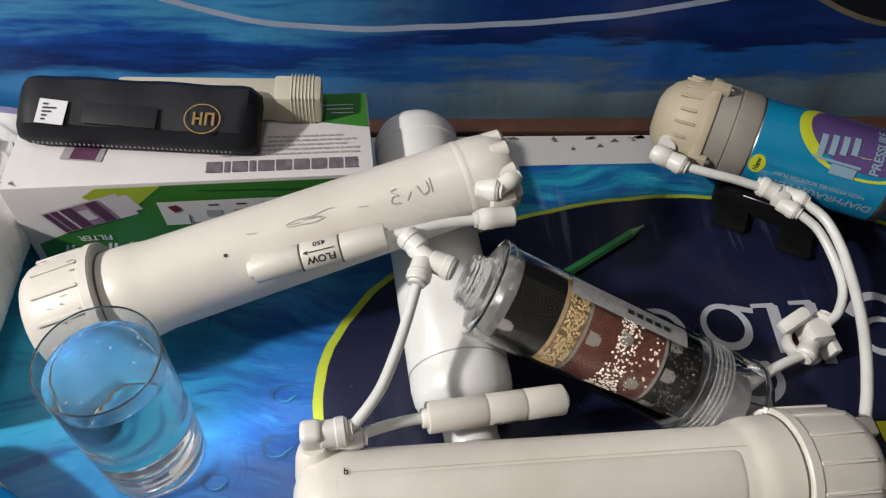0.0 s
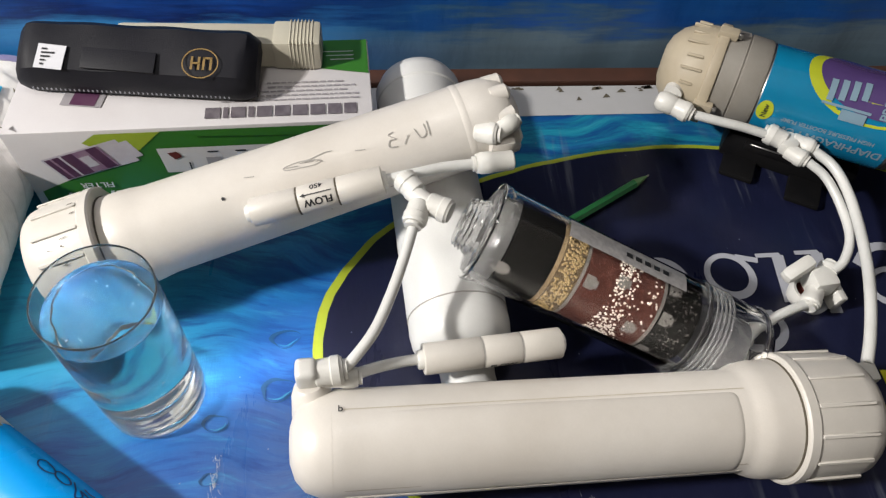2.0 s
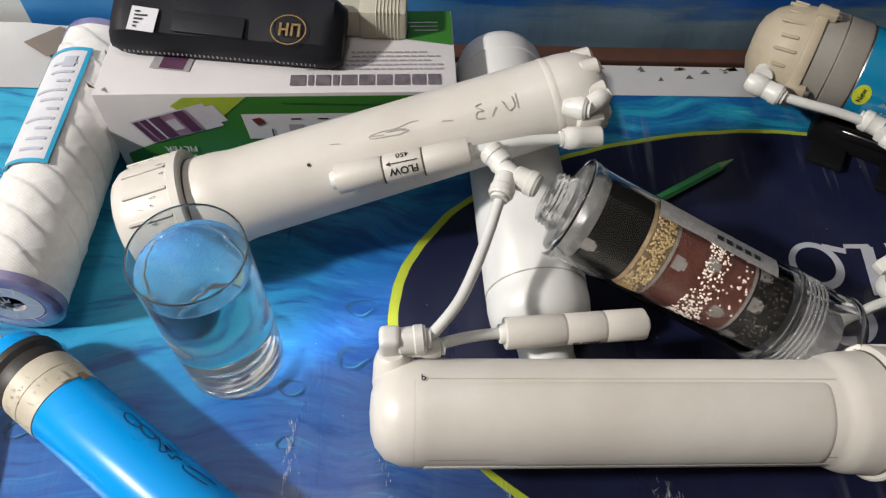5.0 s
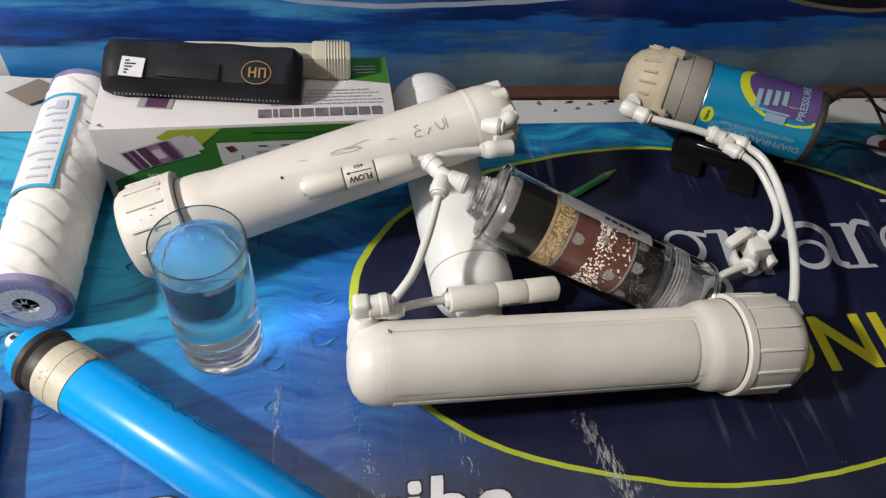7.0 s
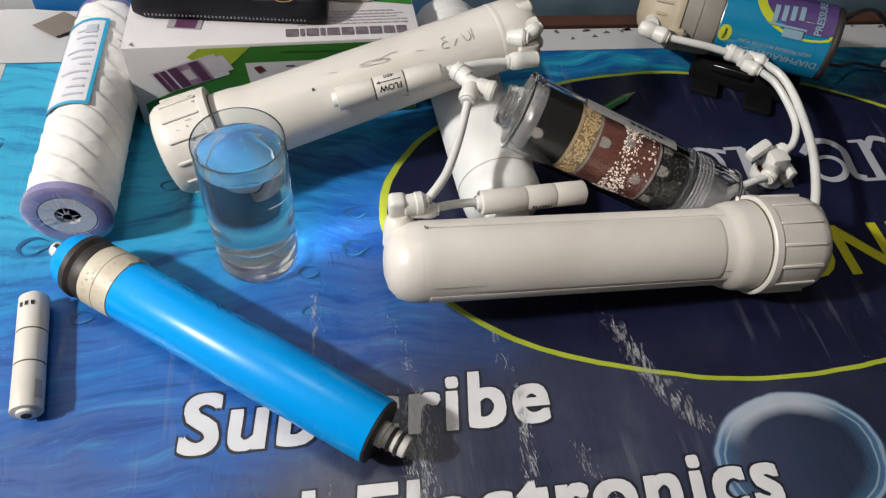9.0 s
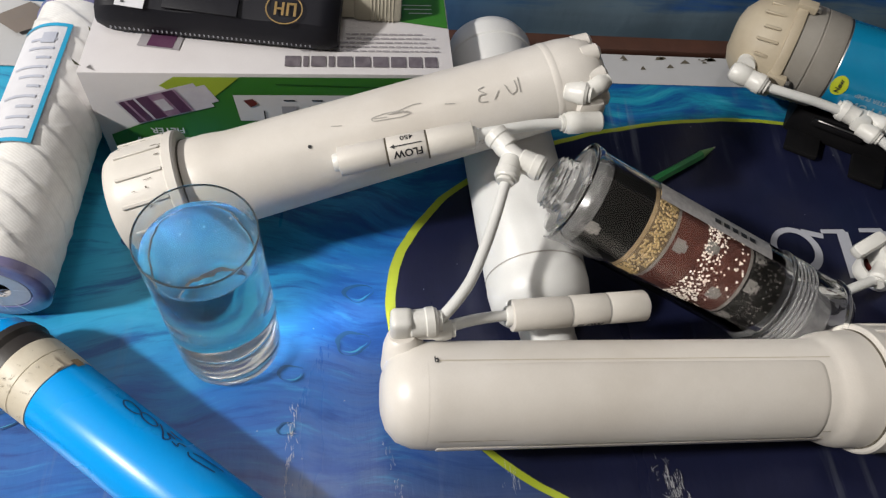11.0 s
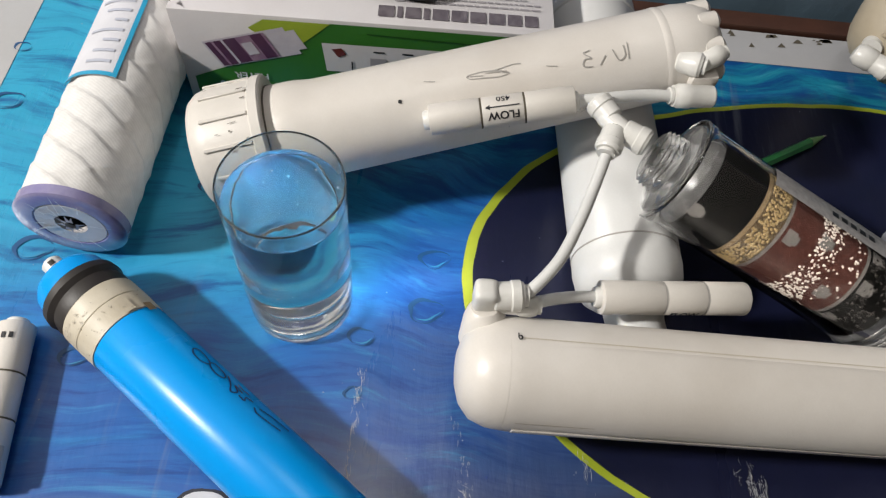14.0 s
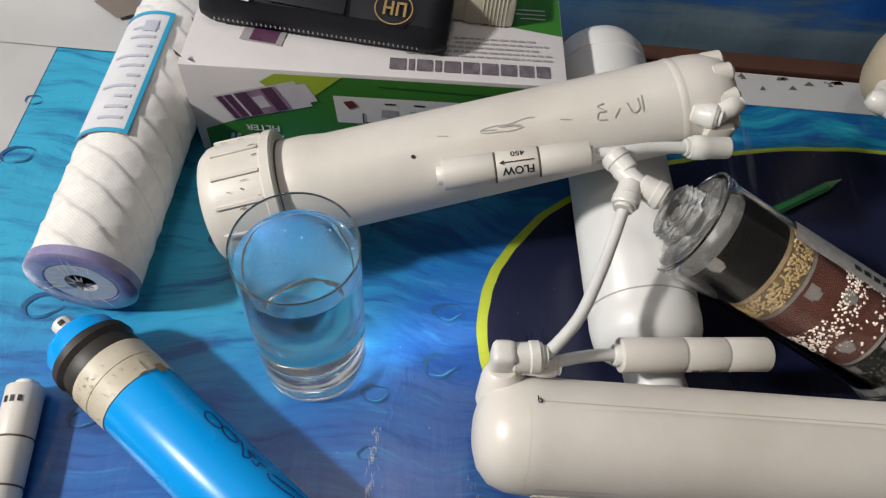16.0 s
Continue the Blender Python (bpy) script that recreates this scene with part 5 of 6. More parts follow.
part("end_cap", lathe([(0.006, 0), (0.006, R * 0.55), (0.0068, R * 0.66), (0.009, R * 0.80), (0.013, R * 0.92), (0.020, R * 0.95), (0.020, 0)], 56), SKY_VINYL, mem, "blue rounded end cap")
stub = part("core_tube", lathe([(-0.0055, 0.0026), (-0.0058, 0.0046), (-0.0048, 0.0056), (0.006, 0.0058), (0.006, 0), (0.001, 0), (0.001, 0.0026), (-0.0055, 0.0026)], 32), NYLON, mem, "white hollow core end")
# black plug and patch paint the shade inside the tube's two holes
part("core_hole", lathe([(-0.0050, 0.0027), (-0.004, 0.0020), (-0.004, 0)], 24), RUBBER, stub)
part("side_hole", wrap_patch(-0.0030, 0.0002, 74, 106, 0.00575, 2, 6), RUBBER, stub, "black patch painted for the shade in a side hole")
part("end_disc", lathe([(0.2600, 0), (0.2600, R * 0.985), (0.2615, R * 0.97), (0.2617, 0)], 56), RUBBER, mem, "black end disc")
tube = part("core_tube", lathe([(0.2617, 0), (0.2617, 0.0085), (0.2660, 0.0085), (0.2660, 0.0072), (0.2805, 0.0070), (0.2815, 0.0062), (0.2815, 0.0030), (0.275, 0.0028), (0.275, 0)], 36), NYLON, mem, "white product tube")
for x in (0.2690, 0.2742):
    part("o_ring", lathe([(x, 0.0068), (x + 0.0003, 0.0080), (x + 0.0014, 0.0084), (x + 0.0025, 0.0080), (x + 0.0028, 0.0068)], 32), RUBBER, tube, "black rubber ring")
bm = bmesh.new()
for x, shape in ((0.098, [(0.002, 0.001), (0.0, 0.0035), (0.003, 0.0060), (0.009, 0.0062), (0.0125, 0.0040), (0.009, 0.0020), (0.002, 0.001)]),
                 (0.110, [(0.001, 0.001), (0.0, 0.0030), (0.003, 0.0052), (0.009, 0.0056), (0.0115, 0.0035), (0.007, 0.0012), (0.001, 0.001)]),
                 (0.121, [(0.0, 0.0010), (0.005, 0.0042), (0.009, 0.0075), (0.011, 0.0050), (0.007, 0.0030), (0.013, 0.0035)]),
                 (0.128, [(0.0, 0.0005), (0.004, 0.0012), (0.008, 0.0008)]), (0.134, [(0.0, 0.0060), (0.004, 0.0062), (0.003, 0.0040), (0.007, 0.0030)]),
                 (0.144, [(0.0, 0.0050), (0.003, 0.0066), (0.010, 0.0060), (0.018, 0.0048)]), (0.146, [(0.0, 0.0036), (0.004, 0.0024), (0.012, 0.0010), (0.018, 0.0006)])):
    stroke([(x + p, -0.0222 + 1.15 * q) for p, q in shape], 0.0009, 0.0003, bm)
part("ink_scrawl", to_cylinder(bm, R + 0.0002), BLUE_INK, mem, smooth=False)

loose, ln = restrictor("flow_restrictor", (-0.2545, 0.2295, 0.0097), (-0.2265, 0.1480, 0.0097), "loose white flow restrictor with dark rings on the banner", 0.0097, (0.335, 0.62), dark=True)
# no opening is cut: a black disc gives the bore its shade
part("bore", lathe([(ln + 0.0021, 0), (ln + 0.0021, 0.0024), (ln + 0.0023, 0.0030), (ln + 0.0019, 0.0034)], 20), RUBBER, loose, "black disc painted for the shade in the open bore")
part("print_patch", wrap_patch(ln * 0.78, ln * 0.93, 20, 50, 0.0098), GREY_MARK, loose)
bm = bmesh.new()
for k in range(3):
    wrap_patch(ln * 0.09 + 0.0, ln * 0.13, 70 + 22 * k, 82 + 22 * k, 0.0098, 1, 3, bm)
part("print_mark", bm, INK, loose, smooth=False)

# ---- cardboard box ----
bx = pose(-0.1355, 0.4832, 0.0, 0, 0, 14.2)
BW, BD, BH = 0.2290, 0.0790, 0.0780
box = thing("carton", bx, "green and white printed cardboard carton, corner torn", "box")
bm = block(BW, BD, BH, None, 0.0012)
for v in bm.verts:
    if v.co.x < -BW / 2 + 0.004:
        v.co.x += 0.003 * math.sin(v.co.y * 60) - 0.002
part("card_body", bm, CARD_WHITE, box)
yf = -BD / 2 - 0.0006


def front(pts, mat, name, z=0.0, label=""):
    return part(name, flat([(x, yf - z, h) for x, h in pts]), mat, box, label, smooth=False)


front([(-0.1125, 0.001), (0.1135, 0.001), (0.1135, 0.0755), (-0.022, 0.0755), (-0.040, 0.058), (-0.1125, 0.022)], CARD_GREEN, "green_print", 0.0, "green printed front panel")
front([(-0.022, 0.0755), (-0.062, 0.0755), (-0.072, 0.068), (-0.060, 0.058), (-0.040, 0.058)], CARD_LIME, "lime_print", 0.0003)
front([(-0.028, 0.060), (0.085, 0.060), (0.085, 0.036), (-0.026, 0.036)], CARD_WHITE, "diagram_panel", 0.0004, "white panel with small diagram")
for k in range(5):
    front([(0.002 + 0.018 * k, 0.050), (0.012 + 0.018 * k, 0.050), (0.012 + 0.018 * k, 0.043), (0.002 + 0.018 * k, 0.043)], CARD_GREY, "diagram_shape", 0.0007)
    front([(0.004 + 0.018 * k, 0.056), (0.011 + 0.018 * k, 0.056), (0.011 + 0.018 * k, 0.0547), (0.004 + 0.018 * k, 0.0547)], INK, "diagram_bar", 0.0007)
front([(-0.022, 0.0555), (-0.016, 0.057), (-0.013, 0.052), (-0.018, 0.049)], BROWN_RED, "diagram_shape", 0.0008)
front([(-0.010, 0.046), (-0.009, 0.046), (-0.009, 0.038), (0.010, 0.038), (0.010, 0.0372), (-0.010, 0.0372)], INK, "diagram_line", 0.0008)
front([(0.0, 0.070), (0.085, 0.067), (0.085, 0.0662), (0.0, 0.0692)], plain("dark_green_print", (0.015, 0.07, 0.01), rough=0.4), "print_line", 0.0004)
# printed cartridge picture: a tilted cylinder drawn in flat colour
PIC0, PIC1, PUP = Vector((-0.0975, 0.0430)), Vector((-0.0460, 0.0600)), Vector((-0.0050, 0.0105))


def picture_band(f0, f1, k, mat, z):
    a, b = PIC0.lerp(PIC1, f0), PIC0.lerp(PIC1, f1)
    front([tuple(a - PUP * k), tuple(b - PUP * k), tuple(b + PUP * k), tuple(a + PUP * k)], mat, "printed_picture", z)


PIC_PALE = plain("pale_lilac_print", (0.48, 0.44, 0.50), (0.60, 0.58, 0.62), rough=0.4, stain=120)
PIC_MID = plain("mauve_print", (0.22, 0.12, 0.20), (0.36, 0.26, 0.33), rough=0.4, stain=150)
picture_band(0.0, 1.0, 1.0, PIC_PALE, 0.0004)
picture_band(1.0, 1.10, 0.7, PIC_PALE, 0.0004)
for f0, f1, mt_ in ((0.03, 0.10, CARD_PURPLE), (0.10, 0.13, PIC_MID), (0.13, 0.22, CARD_PURPLE), (0.22, 0.25, PIC_PALE), (0.25, 0.40, CARD_PURPLE), (0.40, 0.58, PIC_MID), (0.58, 0.72, CARD_PURPLE), (0.72, 0.75, PIC_MID)):
    picture_band(f0, f1, 0.90, mt_, 0.0007)
picture_band(0.42, 0.55, 0.45, PIC_PALE, 0.0009)
b2 = text_bm("FILTER", 0.0075, 0.00015)
bmesh.ops.transform(b2, matrix=pose(-0.0640, yf - 0.0006, 0.0290, 90, 180, 0), verts=b2.verts)
part("printed_word", b2, LETTER, box, smooth=False)
for k in range(4):
    x = -0.100 + 0.014 * k
    front([(x, 0.006), (x + 0.0022, 0.006), (x + 0.006, 0.020), (x + 0.0038, 0.020)], LETTER, "brand_bar", 0.0006)
    front([(x + 0.0075, 0.020), (x + 0.0097, 0.020), (x + 0.0060, 0.006), (x + 0.0040, 0.0075)], LETTER, "brand_bar", 0.0008)
# top face
DARK_PRINT = plain("dark_grey_print", (0.10, 0.085, 0.10), (0.20, 0.18, 0.20), rough=0.45, stain=200)
zt = BH + 0.0005


def top(pts, mat, name, z=0.0):
    return part(name, flat([(x, y, zt + z) for x, y in pts]), mat, box, smooth=False)


top([(0.060, 0.0385), (0.1135, 0.0385), (0.1135, 0.004), (0.060, 0.014)], CARD_GREEN, "green_print")
g = random.Random(2)
x = 0.104
for w in (0.0100, 0.0105, 0.0115, 0.0115, 0.0115, 0.0115, 0.0055, 0.0110, 0.0050, 0.0115):
    top([(x, -0.0335), (x - w + 0.0016, -0.0335), (x - w + 0.0018, -0.0240), (x, -0.0240)], DARK_PRINT, "brand_bar", 0.0002)
    x -= w
for row, (x0, x1) in enumerate(((0.106, 0.020), (0.106, 0.030), (0.098, 0.036), (0.104, 0.050), (0.096, 0.046))):
    x = x0
    while x > x1:
        w = g.uniform(0.002, 0.006)
        top([(x, -0.0195 + 0.0040 * row), (x - w, -0.0195 + 0.0040 * row), (x - w, -0.0182 + 0.0040 * row), (x, -0.0182 + 0.0040 * row)], CARD_GREY, "print_bar", 0.0002)
        x -= w + 0.0010
for row in range(3):
    top([(0.104, 0.018 + 0.004 * row), (0.088 - 0.003 * row, 0.018 + 0.004 * row), (0.088 - 0.003 * row, 0.0188 + 0.004 * row), (0.104, 0.0188 + 0.004 * row)], LETTER, "print_bar", 0.0003)
top([(-0.086, -0.016), (-0.060, -0.020), (-0.057, -0.004), (-0.083, 0.000)], CARD_GREY, "printed_picture", 0.0001)
top([(-0.080, -0.016), (-0.064, -0.0185), (-0.061, -0.004), (-0.077, -0.002)], CARD_PURPLE, "printed_picture", 0.0003)
TORN = plain("torn_brown_card", (0.24, 0.20, 0.12), (0.10, 0.14, 0.06), rough=0.8)
g = random.Random(21)
for k in range(9):
    a = g.uniform(0, 6.28)
    y, z = g.uniform(-0.030, 0.02) - 0.008, g.uniform(0.035, 0.080)
    bm = flat([(-BW / 2 - 0.001, y, z), (-BW / 2 - 0.001 - 0.006 * g.random(), y + 0.006 * math.cos(a), z + 0.006 * math.sin(a)), (-BW / 2 - 0.002, y + 0.008 * math.cos(a + 0.8), z + 0.008 * math.sin(a + 0.8))])
    part("torn_flap", bm, TORN, box, "torn raw cardboard", smooth=False)

# ---- meter and its pouch on the carton ----
mt = thing("meter_pen", pose(-0.1270, 0.5110, BH, 0, 0, 11.0), "ivory pen-shaped tester lying on the carton", "meter")
part("case", block(0.135, 0.022, 0.0215, pose(0, 0, 0), 0.004), IVORY, mt)
part("cap_sleeve", block(0.032, 0.0245, 0.0224, pose(0.0520, 0, 0), 0.003), IVORY, mt, "ribbed ivory cap")
for k in range(7):
    part("grip_rib", block(0.0012, 0.0252, 0.0230, pose(0.048 + 0.0024 * k, 0, 0), 0.0005, seg=1), IVORY, mt)

pouch = thing("meter_pouch", pose(-0.1700, 0.4845, BH, 0, 0, 7.0) @ pose(0, -0.001, 0.0092, 20, 0, 0), "black leatherette pouch with gold ring emblem on the carton", "pouch")
bm = bmesh.new()
PX, PY = 0.152, 0.043
sec = [(-0.5, 0.0), (-0.52, 0.004), (-0.49, 0.012), (-0.36, 0.0195), (0.0, 0.0215), (0.36, 0.0205), (0.49, 0.014), (0.52, 0.005), (0.5, 0.0)]
rowsv = []
for i in range(25):
    f = i / 24
    e = min(f, 1 - f) * PX
    k = 1 - max(0.0, 1 - e / 0.010) ** 2 * 0.42
    kk = 1 - max(0.0, 1 - e / 0.010) ** 2 * 0.16
    rowsv.append([bm.verts.new((-PX / 2 + PX * f, y * PY * kk, z * k + 0.0008 * math.sin(f * 19 + y * 5) * (z > 0.01))) for y, z in sec])
for p, q in zip(rowsv, rowsv[1:]):
    for j in range(len(sec)):
        jj = (j + 1) % len(sec)
        bm.faces.new((p[j], q[j], q[jj], p[jj]))
bm.faces.new(rowsv[0])
bm.faces.new(rowsv[-1][::-1])
part("pouch_body", bm, LEATHER, pouch)
part("card_label", block(0.0175, 0.0165, 0.0005, pose(-0.050, -0.0085, 0.0218, 1, 0, -4), 0.0001, seg=1), PAPER, pouch, "small white printed label")
bm = bmesh.new()
g = random.Random(31)
for i in range(5):
    w = g.uniform(0.002, 0.011)
    flat([(-0.0555, -0.0150 + 0.0026 * i, 0.0214), (-0.0555 + w, -0.0150 + 0.0026 * i, 0.0214), (-0.0555 + w, -0.0138 + 0.0026 * i, 0.0214), (-0.0555, -0.0138 + 0.0026 * i, 0.0214)], pose(0.0, 0.0005, 0.0014), bm)
part("label_bar", bm, INK, pouch, smooth=False)
part("gold_ring", ring_flat(0.043, -0.008, 0.0115, 0.0105, 0.0008, 0.0008, 0.0225), GOLD, pouch, "gold foil ring emblem", smooth=False)
bm = bmesh.new()
for x0, y0, x1, y1 in ((0.037, -0.0125, 0.0385, -0.0035), (0.0415, -0.0125, 0.043, -0.0035), (0.037, -0.0087, 0.043, -0.0073), (0.0445, -0.0125, 0.046, -0.0035), (0.0490, -0.0125, 0.0505, -0.0035), (0.0445, -0.0050, 0.0505, -0.0035)):
    flat([(x0, y0, 0.0225), (x1, y0, 0.0225), (x1, y1, 0.0225), (x0, y1, 0.0225)], bm=bm)
part("emblem_bar", bm, GOLD, pouch, smooth=False)
part("flap_tab", block(0.046, 0.014, 0.0016, pose(-0.008, -0.0085, 0.0208, 3, 0, -2), 0.0006), LEATHER, pouch)
for k in range(44):
    part("stitch", block(0.0008, 0.0016, 0.0005, pose(-0.066 + 0.0029 * k, -PY * 0.515, 0.0048, 70, 0, 8), 0), LETTER_GREY, pouch)

# ---- booster pump ----
PA, PB = (0.1856, 0.6015, 0.0521), (0.3514, 0.5550, 0.0599)
m, ln = along(PA, PB)
pump = thing("booster_pump", m, "diaphragm booster pump with ivory head and blue label", "pump")
inv_p = m.inverted()
part("pump_head", lathe([(0.0, 0), (0.0004, 0.012), (0.003, 0.020), (0.009, 0.0275), (0.018, 0.0325), (0.030, 0.0350), (0.040, 0.0355), (0.040, 0)], 56, shape=lambda a, x, r: r * (1 + 0.02 * math.cos(4 * a))), PUMP_HEAD, pump, "aged ivory domed pump head")
for k, (a, l) in enumerate(((60, 0.010), (75, 0.016), (92, 0.013), (108, 0.018), (126, 0.012), (142, 0.016), (160, 0.010))):
    mm = Matrix.Rotation(radians(a - 90), 4, "X") @ Matrix.Translation((0.023, 0, 0.0328))
    part("head_fin", block(l, 0.0022, 0.0024, mm, 0.0005, seg=1), PUMP_HEAD, pump)
part("flange", lathe(soft(0.0345, 0.0420, 0.0375, 0.001), 56, shape=lambda a, x, r: r * (1 + 0.045 * max(0.0, math.cos(4 * a)) ** 6)), PUMP_HEAD, pump)
for k in range(4):
    mm = Matrix.Rotation(radians(90 * k), 4, "X") @ Matrix.Translation((0.040, 0, 0.0385))
    part("bolt_lug", block(0.014, 0.0085, 0.0060, mm @ pose(0, 0, -0.003), 0.0012), PUMP_HEAD, pump)
    part("bolt", lathe(soft(0.046, 0.0500, 0.0025, 0.0004), 12, m=mm @ pose(-0.040, 0, 0)), STEEL, pump)
part("grey_collar", lathe([(0.042, 0), (0.042, 0.0350), (0.0425, 0.0355), (0.056, 0.0355), (0.0562, 0.0345), (0.0575, 0.0345), (0.0577, 0.0352), (0.072, 0.0345), (0.074, 0.0335), (0.074, 0)], 56), PUMP_GREY, pump, "grey cast collar")
body = part("motor_body", lathe(soft(0.074, ln, 0.0330, 0.002), 64), STEEL, pump, "steel motor can with printed wrap")
part("label_wrap", wrap_patch(0.0755, ln - 0.003, -20, 235, 0.0330, 4, 60, thick=0.0004), LABEL_BLUE, body, "glossy blue printed label")


def oval_patch(cx, ca, ra, rdeg, r, seg=40):
    b3 = bmesh.new()
    c = b3.verts.new((cx, r * math.cos(radians(ca)), r * math.sin(radians(ca))))
    ring = []
    for i in range(seg):
        t = 2 * math.pi * i / seg
        x = min(cx + ra * math.cos(t), ln - 0.0032)
        a = radians(ca + rdeg * math.sin(t))
        ring.append(b3.verts.new((x, r * math.cos(a), r * math.sin(a))))
    mid = [b3.verts.new(((v.co.x + cx) / 2, 0, 0)) for v in ring]
    for v, w in zip(mid, ring):
        a = (math.atan2(w.co.z, w.co.y) + radians(ca)) / 2
        v.co = Vector((v.co.x, r * math.cos(a), r * math.sin(a)))
    for i in range(seg):
        j = (i + 1) % seg
        b3.faces.new((c, mid[i], mid[j]))
        b3.faces.new((mid[i], ring[i], ring[j], mid[j]))
    return b3


part("label_oval", oval_patch(0.146, 96, 0.047, 56, 0.0338), LABEL_LIME, body, "lime oval on label")
part("label_oval", oval_patch(0.150, 94, 0.043, 48, 0.0343), LABEL_PURPLE, body, "purple oval on label")
bm = bmesh.new()
for k in range(4):
    wrap_patch(0.116 + 0.0072 * k, 0.1203 + 0.0072 * k, 108 - 2 * k, 134 - 3 * k, 0.0346, 1, 6, bm)
wrap_patch(0.114, 0.147, 136, 139, 0.0346, 3, 2, bm)
wrap_patch(0.128, 0.145, 140, 152, 0.0346, 2, 3, bm)
part("brand_bar", bm, LABEL_PALE, body, "pale brand bars", smooth=False)
part("printed_word", text_on_cylinder("PRESSURE", 0.0086, 0.1560, 110, 0.0347, 90, 0.0002), LABEL_PALE, body, smooth=False)
part("printed_word", text_on_cylinder("DIAPHRAGM PUMP", 0.0092, 0.127, 186, 0.0338, 180, 0.0002), LABEL_PALE, body, smooth=False)
part("printed_word", text_on_cylinder("HIGH PRESSURE BOOSTER PUMP", 0.0044, 0.126, 171, 0.0338, 180, 0.0001), LABEL_PALE, body, smooth=False)
part("label_spot", oval_patch(0.0815, 166, 0.0058, 13, 0.0339, 20), LABEL_LIME, body)
part("printed_word", text_on_cylinder("New", 0.0052, 0.0815, 166, 0.0343, 90, 0.0001), INK, body, smooth=False)
part("end_bell", lathe(soft(ln - 0.001, ln + 0.004, 0.0325, 0.001), 48), RUBBER, pump)
inv_w = inv_p
bracket = part("mounting_bracket", block(0.100, 0.046, 0.026, inv_w @ pose(0.298, 0.570, 0.0, 0, 0, -15.6), 0.005), BLACK_PLASTIC, pump, "black moulded mounting bracket")
part("bracket_clip", block(0.040, 0.006, 0.006, inv_w @ pose(0.277, 0.5500, 0.018, 0, 0, -15.6), 0.002), BLACK_PLASTIC, bracket)
part("bracket_ridge", block(0.034, 0.0012, 0.0012, inv_w @ pose(0.277, 0.5475, 0.0242, 0, 0, -15.6), 0.0004, seg=1), STEEL, bracket, "thin steel strip along the clip's top edge")
for x, y in ((0.2600, 0.5520), (0.3085, 0.5345)):
    foot = part("rubber_foot", block(0.026, 0.032, 0.0050, inv_w @ pose(x, y, 0.0, 0, 0, -15.6), 0.0022), BLACK_PLASTIC, pump, "black rubber foot with a screw hole")
    part("foot_hole", lathe([(0, 0.0022), (0, 0.0040), (0.0007, 0.0040), (0.0007, 0.0022), (0, 0.0022)], 18, m=inv_w @ along((x - 0.002, y - 0.009, 0.0062), (x - 0.002, y - 0.009, 0.0072))[0]), CARD_GREY, foot)
part("head_port", lathe([(0, 0), (0, 0.0075), (0.018, 0.0068), (0.018, 0)], 24, m=inv_w @ along((0.198, 0.578, 0.052), (0.188, 0.5520, 0.0565))[0]), NYLON, pump)

pump_elbow = thing("elbow_connector", pose(0.1855, 0.5500, 0.0570, 0, 4, -20), "white push-fit elbow on the pump head", "pipe fitting")
part("elbow_body", lathe([(-0.0075, 0), (-0.0065, 0.005), (-0.003, 0.0075), (0.006, 0.0075), (0.008, 0.0062), (0.008, 0)], 24), NYLON, pump_elbow)
fitting("nut", pump_elbow, (0.004, 0.0, 0.0), (0.0195, -0.001, 0.0005), 0.0074)

hose("pump_hose", [(0.2045, 0.5425, 0.0560), (0.222, 0.5400, 0.0555), (0.242, 0.5385, 0.0540), (0.262, 0.5370, 0.0510)], "white hose from pump elbow to inline joint", 0.0034)
joint = thing("straight_connector", pose(0.2760, 0.5330, 0.0500, 0, 0, -24), "white double push-fit straight connector", "pipe fitting")
fitting("nut", joint, (-0.002, 0.0, 0.0), (-0.017, 0.001, 0.0), 0.0076)
fitting("nut", joint, (0.001, 0.004, 0.0), (0.0170, 0.0045, 0.0), 0.0066)
fitting("nut", joint, (0.001, -0.0065, -0.001), (0.0150, -0.0085, -0.001), 0.0064)
part("joint_body", block(0.012, 0.017, 0.010, pose(0.001, -0.001, -0.005), 0.003), NYLON, joint)
hose("long_hose", [(0.2920, 0.5300, 0.0500), (0.3060, 0.5180, 0.0485), (0.3150, 0.4990, 0.0450), (0.3195, 0.4740, 0.0420), (0.3180, 0.4400, 0.0440), (0.3130, 0.4090, 0.0470), (0.3070, 0.3810, 0.0480), (0.3020, 0.3620, 0.0470)],
     "long white hose running down to the housing cap", 0.0036)
hose("long_hose", [(0.2885, 0.5180, 0.0490), (0.3010, 0.5080, 0.0460), (0.3110, 0.4900, 0.0400), (0.3165, 0.4680, 0.0345), (0.3120, 0.4500, 0.0300), (0.3045, 0.4420, 0.0265)], "white hose running down to the small valve", 0.0032)

valve = thing("shutoff_valve", pose(0.2950, 0.4360, 0.0, 0, 0, 18), "small white plastic valve with lever and black hole", "valve")
part("valve_body", block(0.017, 0.016, 0.018, pose(0.004, 0, 0.010), 0.003), NYLON, valve)
part("lever", block(0.024, 0.010, 0.010, pose(-0.011, 0.008, 0.022, 0, -16, 20), 0.004), NYLON, valve)
fitting("nut", valve, (0.0, -0.004, 0.017), (-0.010, -0.015, 0.016), 0.0070)
fitting("nut", valve, (0.006, 0.002, 0.020), (0.014, 0.009, 0.024), 0.0070)
part("clip_plate", block(0.006, 0.022, 0.014, pose(0.0135, -0.004, 0.004, 0, 12, 0), 0.0015), NYLON, valve)
part("base_cup", lathe([(0.0, 0), (0.0, 0.0110), (0.006, 0.0120), (0.011, 0.0105), (0.0105, 0.0085), (0.006, 0.0085), (0.006, 0)], 28, m=UPZ), NYLON, valve)
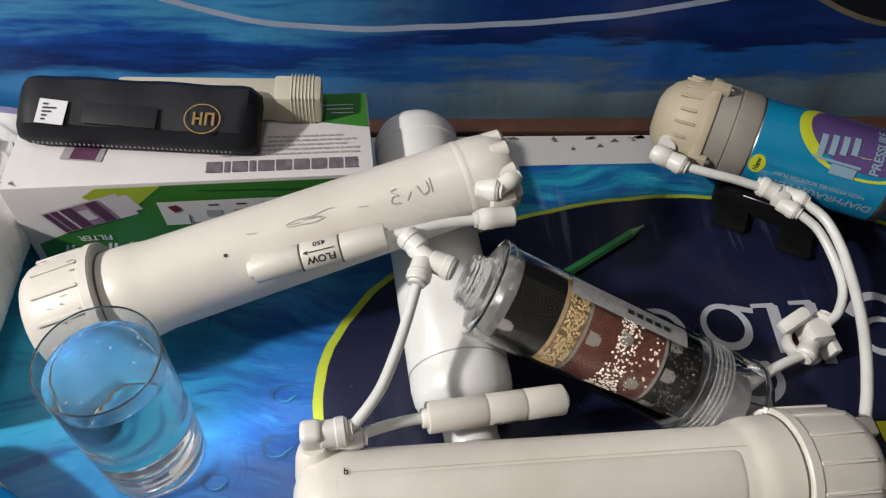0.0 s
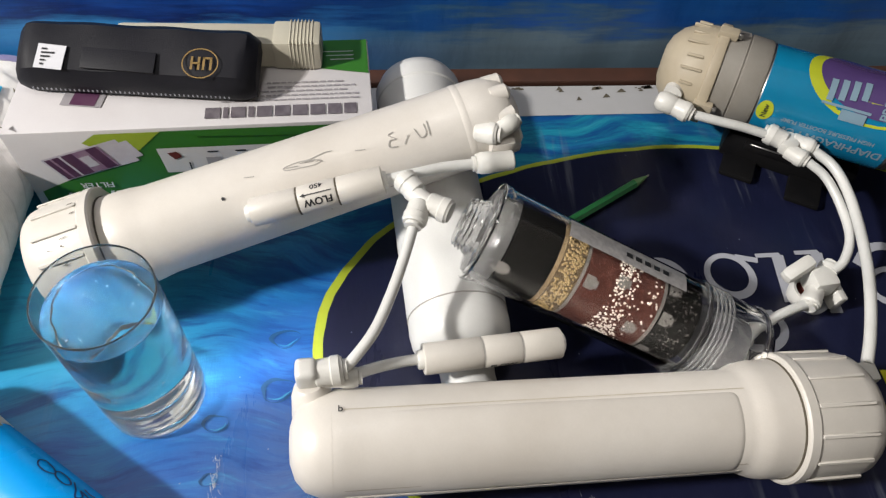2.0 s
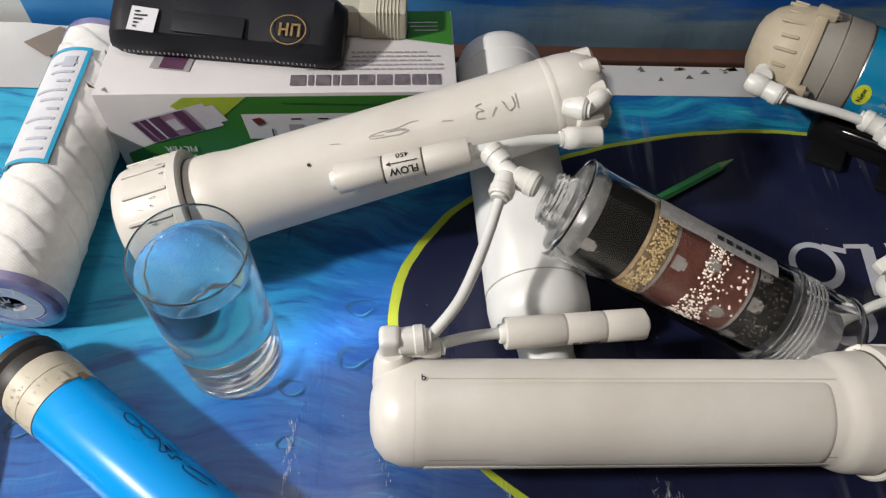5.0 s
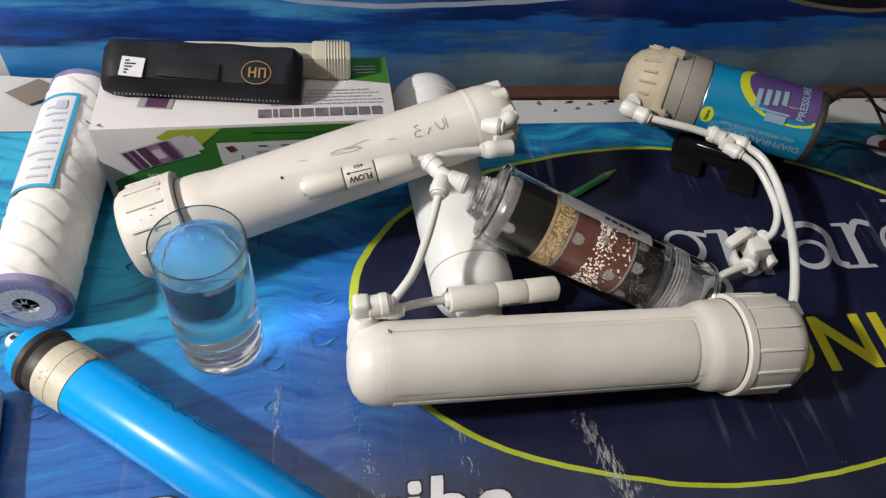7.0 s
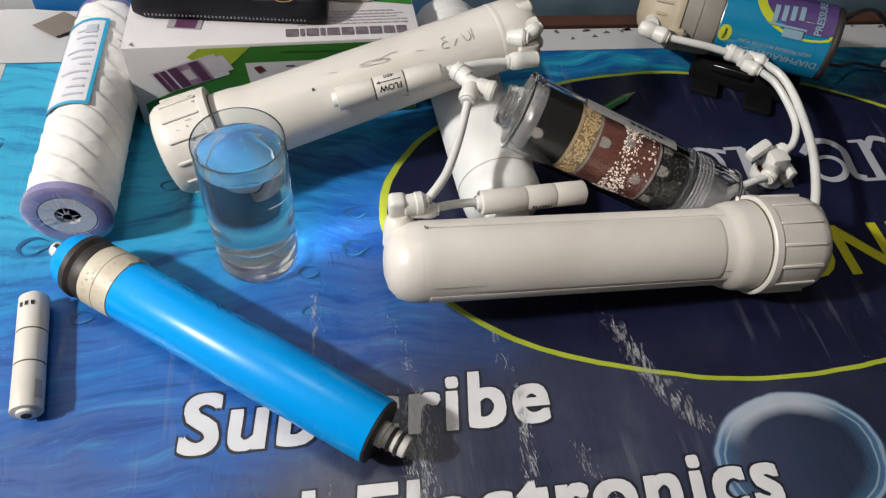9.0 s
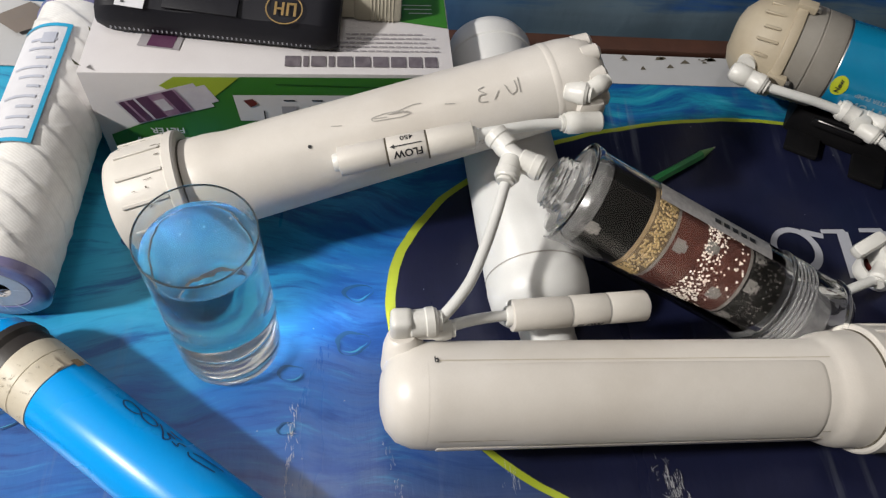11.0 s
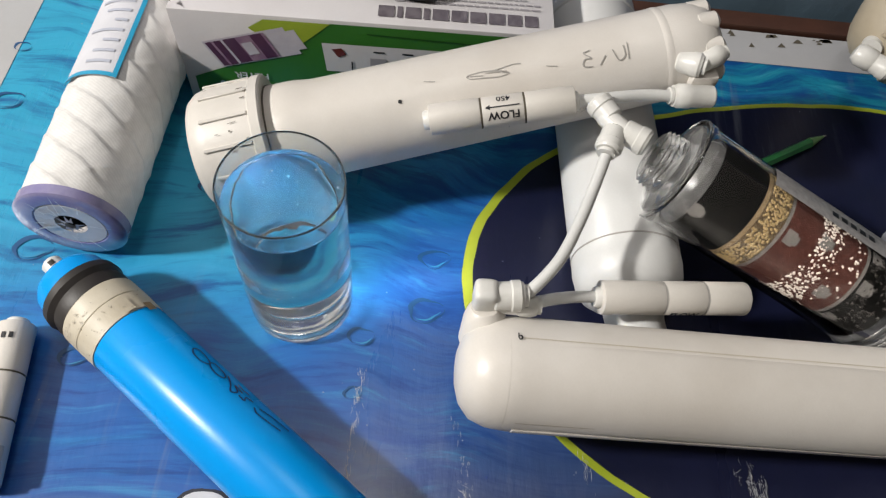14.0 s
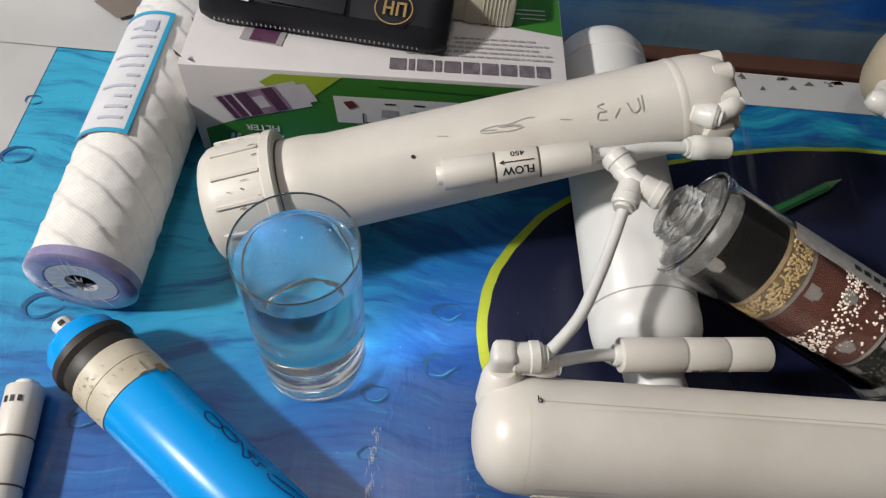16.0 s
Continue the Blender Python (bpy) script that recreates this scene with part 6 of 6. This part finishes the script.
part("dark_hole", lathe([(0.0062, 0.0084), (0.0066, 0)], 24, m=UPZ), BROWN_RED, valve)
hose("valve_hose", [(0.2885, 0.4195, 0.0160), (0.2780, 0.4130, 0.0170), (0.2640, 0.4030, 0.0180), (0.2520, 0.3900, 0.0180), (0.2440, 0.3740, 0.0170), (0.2420, 0.3600, 0.0150)], "white hose curling from valve behind the housing", 0.0034)
cap_elbow = thing("elbow_connector", pose(0.3010, 0.3600, 0.0400, 0, 0, 15), "white push-fit elbow on the housing cap", "pipe fitting")
part("elbow_body", block(0.011, 0.012, 0.014, pose(0.0, -0.003, -0.005), 0.002), NYLON, cap_elbow)

# pump wires
for nm, pts in (("pump_wire", [(0.350, 0.552, 0.044), (0.384, 0.572, 0.026), (0.418, 0.602, 0.010), (0.445, 0.6075, 0.004), (0.478, 0.607, 0.003), (0.53, 0.615, 0.003)]),
                ("pump_wire", [(0.351, 0.560, 0.070), (0.394, 0.604, 0.066), (0.428, 0.632, 0.050), (0.452, 0.640, 0.030), (0.470, 0.632, 0.012), (0.482, 0.615, 0.003), (0.52, 0.59, 0.003)]),
                ("pump_wire", [(0.351, 0.564, 0.066), (0.396, 0.612, 0.060), (0.432, 0.642, 0.044), (0.470, 0.652, 0.016), (0.52, 0.650, 0.004)])):
    p0 = Vector(pts[0])
    ob = thing(nm, Matrix.Translation(p0), "thin black insulated pump wire trailing over the banner", "wire")
    part("insulation", sweep([Vector(p) - p0 for p in pts], 0.0017, 8), RUBBER, ob)

# green pencil
m, ln = along((0.1885, 0.5255, 0.0040), (0.0950, 0.4375, 0.0040))
pencil = thing("pencil", m, "green painted pencil lying on the navy print", "pencil")
part("shaft", lathe([(0.016, 0), (0.016, 0.0036), (ln, 0.0036), (ln, 0)], 6), PENCIL_GREEN, pencil, smooth=False)
part("sharpened_cone", lathe([(0.003, 0.0009), (0.016, 0.0036), (0.016, 0)], 18), PENCIL_TIP, pencil)
part("lead", lathe([(0.0, 0), (0.0002, 0.0004), (0.003, 0.0009), (0.003, 0)], 10), GREY_MARK, pencil)

# unseen fittings added around the two lights
lamp = thing("tube_lamp", look(KEY, (-0.02, 0.33, 0.0)), "unseen white panel lamp on a steel stand, added around the key light", "lamp")
part("batten", block(0.42, 0.28, 0.03, pose(0, 0, 0.012), 0.004), PVC, lamp)
back = lamp.matrix_basis.inverted()
part("stand_pole", sweep([back @ Vector((-1.39, -0.29, 1.236)), back @ Vector((-1.55, -0.37, 1.20)), back @ Vector((-1.60, -0.39, 1.05)), back @ Vector((-1.60, -0.39, -0.74))], 0.012), STEEL, lamp)
part("stand_base", lathe(soft(0, 0.02, 0.14, 0.004), 32, m=back @ along((-1.60, -0.39, -0.75), (-1.6001, -0.39, -0.73))[0]), STEEL, lamp)
lamp2 = thing("ceiling_lamp", look(CEILING_LAMP, (0.0, 0.35, 0.0)), "flat white ceiling lamp", "lamp")
part("tray", block(0.66, 0.36, 0.03, pose(0, 0, 0.012), 0.004), PVC, lamp2)

# repeats that belong together
for ob in list(scene.objects):
    kind_of = ob.get("category", "") if ob.parent is None else ""
    if kind_of in ("flow restrictor", "hose", "pipe fitting", "wire", "filter housing"):
        tagged(ob, group=kind_of + "s of the water filter")
